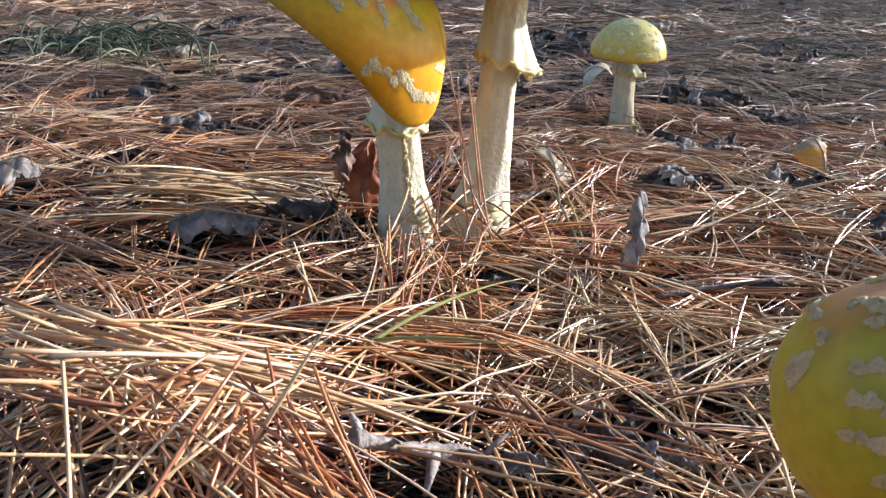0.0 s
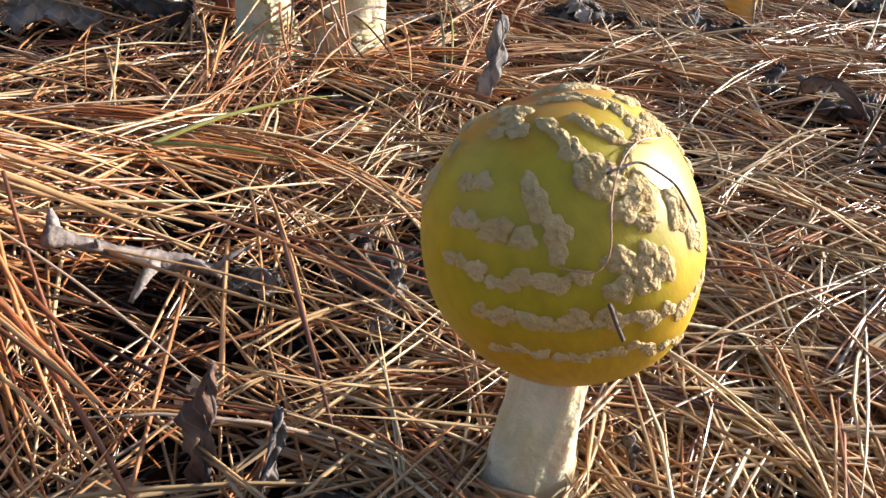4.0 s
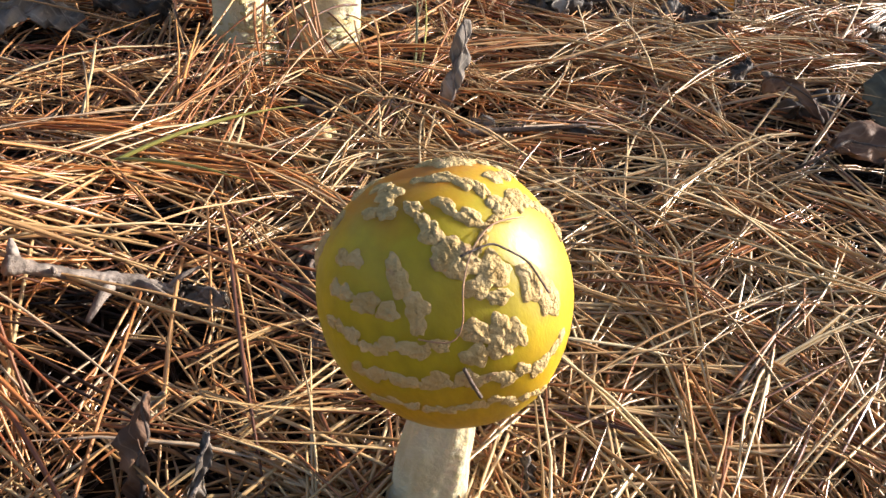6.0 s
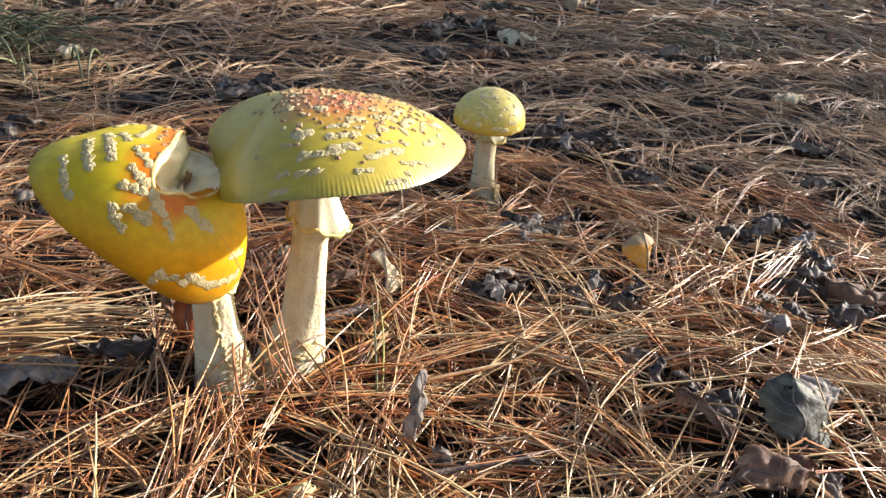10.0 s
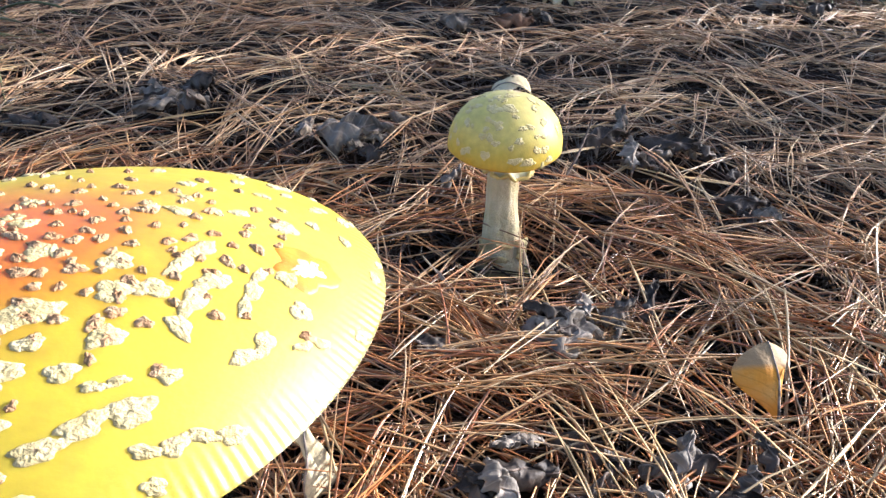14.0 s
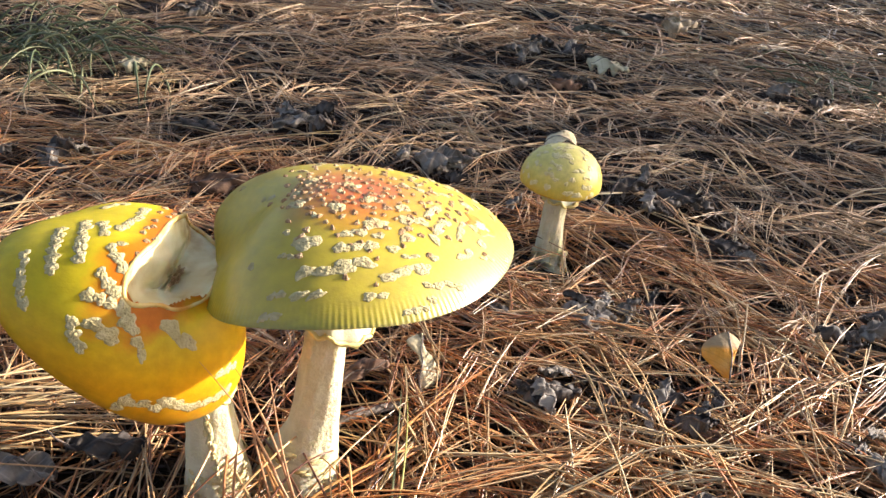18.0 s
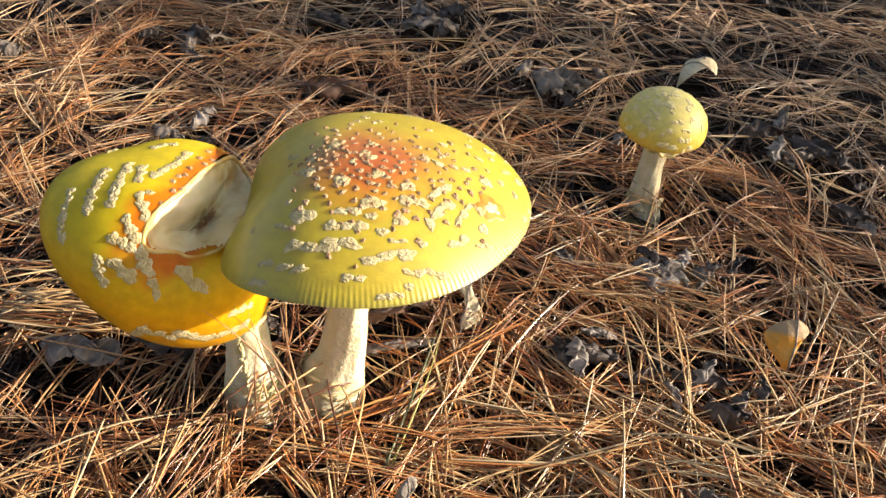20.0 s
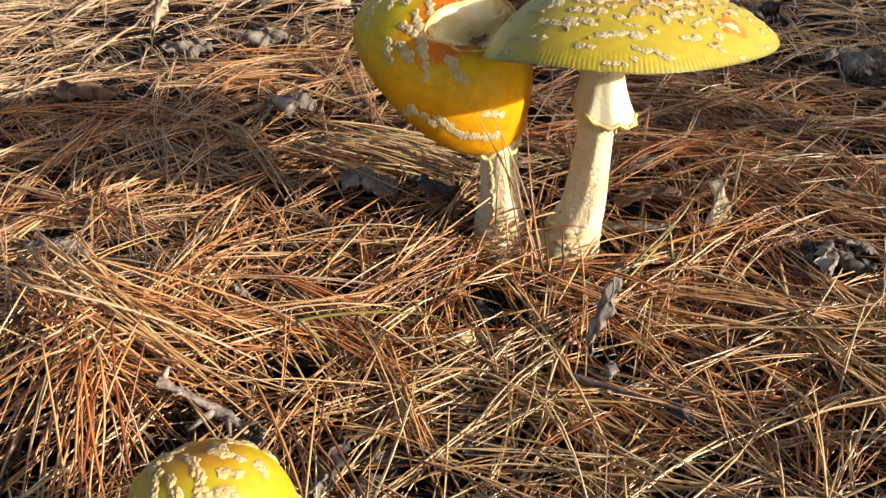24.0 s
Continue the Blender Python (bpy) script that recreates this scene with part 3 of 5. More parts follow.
def bulb_scales(parent, centre, r, n, mat, seed, top=0.022):
    """Soft crumbly scales in rough rings on the swollen foot of a stem."""
    rng = np.random.RandomState(seed)
    for _ in range(n):
        a, z = rng.rand() * 6.283, -0.012 + top * rng.rand() ** 1.3
        rr = r * (1.0 - 0.30 * max(z, 0) / top)
        w, h = 0.0022 + 0.003 * rng.rand(), 0.0012 + 0.0014 * rng.rand()
        u, t = np.meshgrid(np.arange(10) / 10 * 2 * np.pi, np.linspace(0, np.pi / 2, 5))
        k = 1 + 0.5 * (rng.rand(5, 10) - 0.5)
        p = np.stack([0.0013 * np.cos(t), w * np.sin(t) * np.cos(u) * k, h * np.sin(t) * np.sin(u) * k], -1)
        q = np.stack([(rr - 0.0003 + p[..., 0]) * math.cos(a) - p[..., 1] * math.sin(a), (rr - 0.0003 + p[..., 0]) * math.sin(a) + p[..., 1] * math.cos(a), p[..., 2]], -1)
        v = q + np.array([centre[0], centre[1], z])
        put("scale", mesh_of("scale", v.reshape(-1, 3) - np.array(parent.location), grid_faces(5, 10, True), mat), parent)


def stem_scar(parent, points, radii, turn, z0, z1, n, mat, seed):
    """A strip of rough torn scales down one side of a stem."""
    rng = np.random.RandomState(seed)
    pts, rad = np.array(points, float), np.array(radii, float)
    for i in range(n):
        z = z0 + (z1 - z0) * (i + 0.5 * rng.rand()) / n
        x, y, r = np.interp(z, pts[:, 2], pts[:, 0]), np.interp(z, pts[:, 2], pts[:, 1]), np.interp(z, pts[:, 2], rad)
        a = turn + 0.10 * rng.randn()
        w, h = 0.0007 + 0.0009 * rng.rand(), 0.0011 + 0.0016 * rng.rand()
        u, t = np.meshgrid(np.arange(9) / 9 * 2 * np.pi, np.linspace(0, np.pi / 2, 5))
        k = 1 + 0.6 * (rng.rand(5, 9) - 0.5)
        out, side, up = (0.0011 + 0.0006 * rng.rand()) * np.cos(t) * k, w * np.sin(t) * np.cos(u) * k, h * np.sin(t) * np.sin(u) * k
        v = np.stack([x + (r - 0.0004 + out) * math.cos(a) - side * math.sin(a), y + (r - 0.0004 + out) * math.sin(a) + side * math.cos(a), z + up], -1)
        put("scale", mesh_of("scale", v.reshape(-1, 3) - np.array(parent.location), grid_faces(5, 9, True), mat), parent)


def veil_scraps(veil, owner, centre, r, z, turns, seed):
    """Crumpled lumps that hang from the torn edge of a veil."""
    rng = np.random.RandomState(seed)
    for a in turns:
        u, t = np.meshgrid(np.arange(10) / 10 * 2 * np.pi, np.linspace(0, np.pi, 7))
        k = 1 + 0.7 * (rng.rand(7, 10) - 0.5)
        p = np.stack([0.0011 * np.sin(t) * np.cos(u) * k, 0.0016 * np.sin(t) * np.sin(u) * k, (0.0016 + 0.0016 * rng.rand()) * np.cos(t) * k], -1)
        q = p + np.array([centre[0] + r * math.cos(a), centre[1] + r * math.sin(a), z - 0.001 * rng.rand()]) - np.array(owner.location)
        put("veil_scrap", mesh_of("veil_scrap", q.reshape(-1, 3), grid_faces(7, 10, True), M_SKIRT_EDGE), veil)


def skirt_part(parent, centre, z0, z1, r0, r1, lean, mat, seed, name="ring"):
    """The torn veil round a stem, wider on the side that it leans to, with a ragged lower edge."""
    rng = np.random.RandomState(seed)
    rings, sides = 14, 72
    s = np.linspace(0, 1, rings)[:, None]
    u = np.arange(sides)[None] / sides * 2 * np.pi
    away = 0.5 + 0.5 * np.cos(u - lean)
    rag = 0.0012 * np.sin(7 * u + seed) + 0.0008 * np.sin(13 * u) + 0.001 * (rng.rand(1, sides) - 0.5)
    r = r0 + (r1 * (0.55 + 0.45 * away) - r0 * 0.55) * s ** 1.7 * (0.8 + 0.2 * away) + 0.0007 * np.sin(9 * u) * s
    z = z0 + (z1 - z0) * s * (0.75 + 0.25 * away) + rag * s ** 3
    v = np.stack([centre[0] + r * np.cos(u), centre[1] + r * np.sin(u), z + 0 * u], -1)
    inner = v[::-1].copy()
    inner[..., :2] = np.array(centre) + (inner[..., :2] - np.array(centre)) * 0.95
    inner[..., 2] -= 0.0003
    allv = np.concatenate([v, inner]).reshape(-1, 3) - np.array(parent.location)
    veil = put(name, mesh_of(name, allv, grid_faces(2 * rings, sides, True), mat), parent, "ragged pale veil hanging round the stem")
    rim = np.concatenate([v[-1], v[-1][:1]])
    tv, tf = tube(rim - np.array(parent.location), 0.0010, 7, 1.1, seed, False)
    put("veil_edge", mesh_of("veil_edge", tv, tf, M_SKIRT_EDGE), veil, "yellowish ragged edge of the veil")
    return veil


# the large one, with an open cap
BIG = Cap("dome", (0.0138, 0.4318, 0.1145), (-0.064, 0.166), 0.0281, (0.0733, 0.084, 0.0881, 0.0757, 0.0469, 0.0519, 0.064, 0.0678),
          (0.0019, 0.0074, 0.0126, 0.0059, -0.0043, -0.0136, -0.0067, -0.0034), power=0.845, lines=200, line_depth=0.00025)
big = thing("mushroom", (0.0135, 0.44, -0.014), "tall yellow mushroom with an open orange-centred cap covered in cream warts", "mushroom", "yellow mushrooms")
big_cap = cap_part(BIG, big, M_CAP_BIG, 60, 1200, bumps=0.00035, seed=3)
gill_part(BIG, big)
stem_part(big, [(0.0040, 0.435, -0.02), (0.0062, 0.436, -0.004), (0.0116, 0.4395, 0.018), (0.0135, 0.44, 0.06), (0.0145, 0.438, 0.09), (0.015, 0.438, 0.136)],
          [0.0205, 0.0180, 0.0116, 0.0090, 0.0094, 0.0105], M_STEM, scales=0.0014, seed=2)
bulb_scales(big, (0.0070, 0.4362), 0.0168, 66, M_STEM_BASE, 41)
big_veil = skirt_part(big, (0.0143, 0.4385), 0.103, 0.0725, 0.0098, 0.0150, 0.2, M_SKIRT, 4)
veil_scraps(big_veil, big, (0.0143, 0.4385), 0.0148, 0.0715, (-0.5, -0.25, 0.0, 0.25, 0.5, 0.85), 5)
veil_scraps(big_veil, big, (0.0143, 0.4385), 0.0105, 0.0785, (2.7, 3.0, 3.3, 3.6), 6)
front_rows = [(0.07, -0.56, 12.9, 6.2, 23), (0.21, -0.5, 15, 6.9, 31), (0.4, -0.44, 20.3, 5.5, 45), (0.48, -0.3, 4.7, 3.2, 34), (0.07, -0.68, 11.9, 4, 12),
              (-0.06, -0.69, 6.8, 2.9, 17), (0.34, -0.62, 8.7, 3.9, 32), (0.56, -0.43, 13.4, 3.4, 37), (0.54, -0.63, 10.7, 3.2, 40), (-0.08, -0.83, 8.7, 4.1, 16),
              (0.01, -0.43, 12.1, 7.7, 17), (-0.05, -0.5, 6.3, 3, 6), (0.19, -0.4, 15.9, 4.8, 31), (0.25, -0.31, 5.6, 3.4, 40), (0.35, -0.26, 7.4, 4.8, 45),
              (0.32, -0.35, 5.8, 3.9, 40), (0.16, -0.34, 10.6, 4.3, 34), (0.22, -0.25, 11.6, 6.6, 40), (0.44, -0.09, 14, 5, 80)]
side_rows = [(0.52, -0.04, 15, 3.6, 100), (0.6, -0.18, 10.1, 4.4, 69), (0.72, -0.1, 8.1, 3.1, 42), (0.64, -0.03, 5.3, 5.1, 56), (0.56, 0.04, 5.3, 5.1, 45),
             (0.39, -0.35, 7.1, 2.5, 41), (0.34, -0.14, 11.6, 5.5, 48), (0.38, -0.01, 14, 4.6, 84), (0.28, -0.08, 7.1, 5.4, 49), (0.46, 0.21, 7, 7, -27),
             (0.51, 0.29, 4.5, 3.5, -45), (0.62, 0.31, 5, 3.2, -36), (0.28, 0.42, 5, 3.6, -61), (0.21, 0.29, 5, 4.4, 67), (0.40, 0.44, 4.4, 3.4, 72),
             (0.07, -0.21, 6.9, 6.3, 32), (-0.09, -0.22, 7.7, 6.5, 14)]
add_warts(BIG, big, big_cap, front_rows + side_rows, 0.0006, M_WART, 100, fat=0.85)
add_warts(BIG, big, big_cap, random_warts(185, (0.12, -0.03), (0.140, 0.140), (1.8, 3.4), 8), 0.0008, M_WART_TAN, 200)
add_warts(BIG, big, big_cap, random_warts(30, (0.05, 0.12), (0.32, 0.36), (2.6, 6.0), 9, front_rows + side_rows), 0.0005, M_WART, 400)
add_warts(BIG, big, big_cap, random_warts(16, (0.55, 0.12), (0.20, 0.34), (2.4, 4.6), 10, front_rows + side_rows), 0.0004, M_WART, 450)
add_warts(BIG, big, big_cap, [(0.585, 0.1, 17, 15, 60)], 0.0003, M_SCAR, 510, "orange stain round a scar")
add_warts(BIG, big, big_cap, [(0.585, 0.1, 9.5, 7.0, 60)], 0.0006, M_SCAR_PALE, 500, "healed pale scar in the skin")

# the leaning one, its cap torn open against the large one
LEAN = Cap("dome", (-0.0575, 0.4037, 0.0866), (0.798, -0.428), 0.0439, (0.0511, 0.0482, 0.054, 0.0462, 0.0525, 0.051, 0.0449, 0.0473),
           (0.0031, -0.0076, -0.0128, -0.0122, -0.0057, 0.0109, 0.0168, 0.0075), power=0.644, lines=120, line_depth=0.0001)
lean = thing("mushroom", (-0.029, 0.416, -0.014), "leaning yellow-orange mushroom with a torn cap showing white flesh", "mushroom", "yellow mushrooms")
CAV = ((-0.02, 0.235), 0.50, 0.185, radians(73))


def in_tear(x, y, grow=1.0):
    dx, dy = x - CAV[0][0], y - CAV[0][1]
    a, b = dx * math.cos(CAV[3]) + dy * math.sin(CAV[3]), -dx * math.sin(CAV[3]) + dy * math.cos(CAV[3])
    wob = 1 + 0.07 * np.sin(3 * np.arctan2(b, a) + 1.0) + 0.05 * np.sin(5 * np.arctan2(b, a))
    return (a / (CAV[1] * grow * wob)) ** 2 + (b / (CAV[2] * grow * wob)) ** 2 < 1


lean_cap = cap_part(LEAN, lean, M_CAP_LEAN, 64, 384, skip=in_tear, bumps=0.0004, seed=6)
gill_part(LEAN, lean)
LEAN_STEM = [(-0.0250, 0.416, -0.02), (-0.0262, 0.416, 0.0), (-0.0292, 0.417, 0.02), (-0.033, 0.417, 0.05), (-0.042, 0.416, 0.082), (-0.046, 0.413, 0.095)]
LEAN_WIDE = [0.0165, 0.0142, 0.0108, 0.0100, 0.0095, 0.0085]
stem_part(lean, LEAN_STEM, LEAN_WIDE, M_STEM, scales=0.0010, seed=5, ridge=0.0012)
stem_scar(lean, LEAN_STEM, LEAN_WIDE, -1.25, 0.004, 0.052, 34, M_STEM_BASE, 77)
bulb_scales(lean, (-0.0262, 0.416), 0.0138, 60, M_STEM_BASE, 42)
skirt_part(lean, (-0.0335, 0.4165), 0.064, 0.047, 0.0104, 0.0122, 5.0, M_SKIRT, 7)
r, u = np.linspace(0, 1.06, 34)[:, None], np.arange(96)[None] / 96 * 2 * np.pi
ta, tb = CAV[1] * r * np.cos(u), CAV[2] * r * np.sin(u)
wob = 1 + 0.07 * np.sin(3 * u + 1.0) + 0.05 * np.sin(5 * u)
tx, ty = CAV[0][0] + wob * (ta * math.cos(CAV[3]) - tb * math.sin(CAV[3])), CAV[0][1] + wob * (ta * math.sin(CAV[3]) + tb * math.cos(CAV[3]))
rr = np.minimum(r, 1.0)
# a broad sloping cut on one side, a steep wall on the other, and a hollow between them
slab = np.clip(0.35 + 0.95 * np.sin(u + 0.25), 0, 1) ** 1.5
step = np.clip((0.50 - rr) / 0.12, 0, 1)
cut = 0.0075 * np.clip((1 - rr) / 0.50, 0, 1) ** 1.2 + 0.0105 * step * step * (3 - 2 * step)
wall = 0.0180 * (1 - rr ** 3.2)
crumb = np.random.RandomState(8).rand(34, 96)
sink = slab * cut + (1 - slab) * wall + 0.0004 + (0.0012 * np.sin(4 * u + 6 * r) + 0.0008 * np.sin(9 * u - 11 * r) + 0.0005 * crumb) * (1 - rr ** 3)
tear = LEAN.point(tx, ty) - LEAN.normal(tx, ty) * sink[..., None]
flesh = put("torn_flesh", mesh_of("torn_flesh", tear.reshape(-1, 3) - np.array(lean.location), grid_faces(34, 96, True), M_FLESH), lean, "exposed white flesh of the torn cap")
edge = LEAN.point(tx[31], ty[31]) - LEAN.normal(tx[31], ty[31]) * 0.0004
edge = np.concatenate([edge, edge[:2]])
tv, tf = tube(edge - np.array(lean.location), 0.0007 + 0.0004 * (edge[:, 0].max() - edge[:, 0]) / np.ptp(edge[:, 0]), 12, 0.3, 12, False)
put("torn_lip", mesh_of("torn_lip", tv, tf, M_LIP), flesh, "orange-stained rounded lip of the tear")
rot = tear[:10].reshape(-1, 3) - np.array(lean.location)
rot = rot + np.array([0.0030, -0.0010, 0.0014]) + 0.0007 * np.random.RandomState(3).rand(*rot.shape)
put("bruise", mesh_of("bruise", rot, grid_faces(10, 96, True), M_FLESH_ROT), flesh, "brown bruised hollow")
lean_rows = [(-0.66, -0.26, 24.3, 3.2, -75), (-0.59, -0.04, 26.8, 3.8, -73), (-0.51, 0.06, 30, 3.8, -69), (-0.46, 0.16, 14, 3.3, -71), (-0.34, 0.34, 28, 3.6, -110),
             (-0.45, 0.56, 12.5, 3.3, 38), (-0.32, -0.04, 14.1, 3.6, -42), (-0.34, 0.04, 4.1, 2.6, 18), (-0.31, -0.17, 12.3, 3.8, -42), (-0.32, -0.26, 11.6, 3.6, -10),
             (-0.36, -0.48, 12.9, 3.6, -59), (-0.27, -0.41, 12.7, 4.2, -21), (-0.21, -0.30, 10, 4.9, -53), (-0.80, 0.44, 6, 2.1, 63)]
flat_rows = [(-0.10, -0.41, 14.2, 3.5, -43), (0.07, -0.27, 15, 5.2, 3), (0.03, -0.80, 9, 3.8, 99), (0.16, -0.71, 17, 4.2, 20), (0.36, -0.56, 19, 4.4, 21),
             (0.56, -0.38, 22, 5.0, 60), (0.45, -0.21, 14, 3.8, 51)]
collar_rows = [(-0.26, 0.01, 2.8, 2.6, 90), (-0.27, 0.12, 2.8, 2.6, 90), (-0.30, 0.19, 2.9, 2.6, 45), (-0.29, 0.25, 2.7, 2.5, 45), (-0.26, 0.28, 3.2, 2.5, 63),
               (-0.25, 0.35, 2.9, 2.6, 0), (-0.17, 0.42, 2.9, 2.6, 0), (-0.13, 0.48, 3.6, 2.9, 27), (-0.24, 0.16, 3.0, 2.2, 63), (-0.21, 0.47, 3.0, 2.4, 10), (-0.16, 0.58, 3.2, 2.6, 30)]
add_warts(LEAN, lean, lean_cap, lean_rows, 0.0007, M_WART, 600, fat=1.3)
add_warts(LEAN, lean, lean_cap, flat_rows, 0.00022, M_WART, 650, fat=1.1)
add_warts(LEAN, lean, lean_cap, collar_rows, 0.0008, M_WART_TAN, 690)

# the button close to the camera
BUTTON = Cap("globe", (0.085, 0.1709, 0.0507), (-0.4484, 0.1922), 0.0274, (0.0212, 0.0238, 0.0247, 0.0258, 0.0241, 0.0227, 0.0214, 0.0205),
             (0.0015, 0.0012, 0.0012, 0.0016, 0.002, 0.0039, 0.0033, 0.0019), under=0.0202, square=0.86)
button = thing("mushroom", (0.085, 0.166, -0.014), "young yellow button mushroom with round cap and thick cream patches", "mushroom", "yellow mushrooms")
button_cap = cap_part(BUTTON, button, M_CAP_BUTTON, 52, 200, bumps=0.00025, seed=9)
stem_part(button, [(0.0850, 0.164, -0.02), (0.0855, 0.165, -0.004), (0.0858, 0.167, 0.012), (0.086, 0.169, 0.028), (0.086, 0.1705, 0.038)],
          [0.0100, 0.0090, 0.0074, 0.0066, 0.0066], M_STEM, scales=0.0012, seed=8)
bulb_scales(button, (0.0857, 0.1652), 0.0082, 34, M_STEM_BASE, 44, 0.02)
band_rows = [(-0.35, -0.35, 8.2, 2.4, -65), (-0.29, -0.45, 7.7, 2.3, -45), (-0.16, -0.52, 7.0, 2.3, -27), (-0.04, -0.56, 6.4, 2.3, -4), (-0.40, -0.48, 5.6, 2.5, -56),
             (-0.30, -0.56, 7.3, 2.5, -33), (-0.16, -0.64, 7.0, 2.5, -22), (0.0, -0.68, 7.8, 2.5, -9), (0.20, -0.68, 7.8, 2.5, 11), (0.40, -0.60, 8.6, 2.6, 32),
             (0.59, -0.41, 9.2, 2.6, 63), (-0.45, -0.60, 9.5, 1.8, -41), (-0.25, -0.75, 7.3, 1.8, -28), (-0.02, -0.81, 6.3, 1.8, 0), (0.23, -0.79, 7.8, 1.8, 8), (0.53, -0.68, 9.0, 1.9, 38)]
patch_rows = [(-0.19, -0.25, 6.0, 3.1, -41), (-0.06, -0.36, 6.7, 3.6, -82), (-0.04, -0.42, 8.0, 3.6, -61), (-0.05, -0.49, 5.4, 3.0, -101), (-0.27, -0.30, 5.2, 2.7, -45),
              (-0.22, -0.38, 4.7, 3.1, -45), (-0.16, -0.41, 6.5, 3.0, -32)]
thick_rows = [(0.09, -0.30, 7.4, 3.7, -32), (0.09, -0.35, 6.2, 3.6, -63), (0.20, -0.36, 10.5, 5.5, 3), (0.23, -0.40, 8.0, 3.1, 0), (0.45, -0.30, 12.0, 5.9, 4), (0.16, -0.52, 6.4, 4.3, -6),
              (0.30, -0.49, 8.0, 3.8, -15), (0.20, -0.57, 8.4, 3.7, 9), (0.15, -0.20, 8.6, 3.2, -35), (0.24, -0.11, 6.6, 2.8, -54), (0.35, -0.04, 14, 2.8, 58), (0.23, -0.25, 12, 1.7, 61),
              (-0.07, -0.17, 6.0, 2.5, -23), (0.03, -0.21, 5.6, 2.5, -67), (-0.04, -0.16, 5.0, 2.0, -76), (0.05, -0.06, 4.6, 2.2, -9), (0.46, 0.09, 5.9, 2.9, -27)]
add_warts(BUTTON, button, button_cap, band_rows, 0.0003, M_WART_GREY, 700, fat=1.1)
add_warts(BUTTON, button, button_cap, patch_rows, 0.0004, M_WART_GREY, 730, fat=1.1)
add_warts(BUTTON, button, button_cap, thick_rows, 0.0007, M_WART_GREY, 750, fat=1.1)
crown_rows = [(-0.06, -0.02, 5, 3.0, 20), (0.06, 0.06, 7, 3.4, -10), (0.17, 0.09, 6, 3, 30), (0.14, -0.06, 7, 3.4, -25), (0.26, 0.03, 7, 3.4, 60), (0.25, 0.18, 7, 4, 10),
              (-0.14, 0.05, 6, 3.4, 80), (-0.10, 0.16, 8, 3.4, 70), (0.05, 0.18, 9, 3.6, 85), (-0.20, -0.06, 5, 3, 60)]
add_warts(BUTTON, button, button_cap, crown_rows, 0.0006, M_WART_GREY, 770, fat=1.1)
add_warts(BUTTON, button, button_cap, random_warts(14, (0.1, 0.35), (0.3, 0.22), (4.0, 8.0), 21), 0.0008, M_WART_GREY, 790)

# the far one, half opened
FAR = Cap("globe", (0.1214, 0.6869, 0.056), (-0.018, -0.075), 0.0266, (0.0289,) * 8, (0.0,) * 8, under=0.006, reach=0.62)
far = thing("mushroom", (0.122, 0.69, -0.014), "small pale yellow mushroom with a rounded cap standing in the shade", "mushroom", "yellow mushrooms")
far_cap = cap_part(FAR, far, M_CAP_FAR, 44, 160, bumps=0.0003, seed=12)
gx0 = np.linspace(0.15, 0.93, 10)[:, None]
ga = np.arange(240)[None] / 240 * 2 * np.pi
gp = FAR.local(0.97 * np.cos(ga), 0.97 * np.sin(ga))
gv = np.stack([gp[..., 0] * gx0, gp[..., 1] * gx0, gp[..., 2] + 0.002 + 0.004 * (1 - gx0) - np.where(np.arange(240)[None] % 3 == 0, 0.0015, 0.0) * np.sin(np.pi * gx0)], -1)
put("gill_underside", mesh_of("gills", (gv @ FAR.T.T + FAR.c).reshape(-1, 3) - np.array(far.location), grid_faces(10, 240, True)[:, ::-1], M_GILL), far)
stem_part(far, [(0.1265, 0.688, -0.03), (0.126, 0.688, -0.014), (0.1245, 0.688, -0.002), (0.1225, 0.688, 0.024), (0.1214, 0.688, 0.056)],
          [0.0150, 0.0138, 0.0102, 0.0080, 0.0078], M_STEM, scales=0.0012, seed=15)
bulb_scales(far, (0.1255, 0.688), 0.0122, 30, M_STEM_BASE, 43, 0.016)
skirt_part(far, (0.1214, 0.6885), 0.051, 0.040, 0.0079, 0.0122, 0.1, M_SKIRT, 11)
far_rows = [(-0.05, -0.21, 14.4, 5, -2), (0.03, -0.04, 8.2, 5.6, 18), (-0.12, -0.36, 10, 3.0, -41), (-0.38, -0.26, 6.0, 3.5, -94), (-0.54, -0.21, 6.0, 4, -99),
            (-0.36, -0.14, 5.0, 2.8, -37), (-0.24, -0.46, 5.0, 3.4, -11), (-0.11, -0.55, 5.0, 2.9, -4), (0.13, -0.52, 5.0, 3.8, 14), (0.19, -0.38, 8.0, 2.7, 18),
            (0.34, -0.4, 6.8, 2.7, 28), (0.35, -0.23, 5.1, 4, 32), (-0.48, -0.51, 6.5, 3.3, -24), (-0.24, -0.64, 5.6, 5, -6), (0.2, -0.7, 13, 4.4, 13),
            (0.39, -0.5, 8.8, 4.1, 27), (0.56, -0.52, 5.7, 3.9, 32), (0.24, -0.15, 3.5, 5, 36), (0.21, -0.04, 4.7, 6, 38)]
add_warts(FAR, far, far_cap, far_rows, 0.0004, M_WART_PALE, 800)
add_warts(FAR, far, far_cap, random_warts(46, (0.05, 0.05), (0.35, 0.35), (2.0, 4.5), 31), 0.0004, M_WART_PALE, 840)

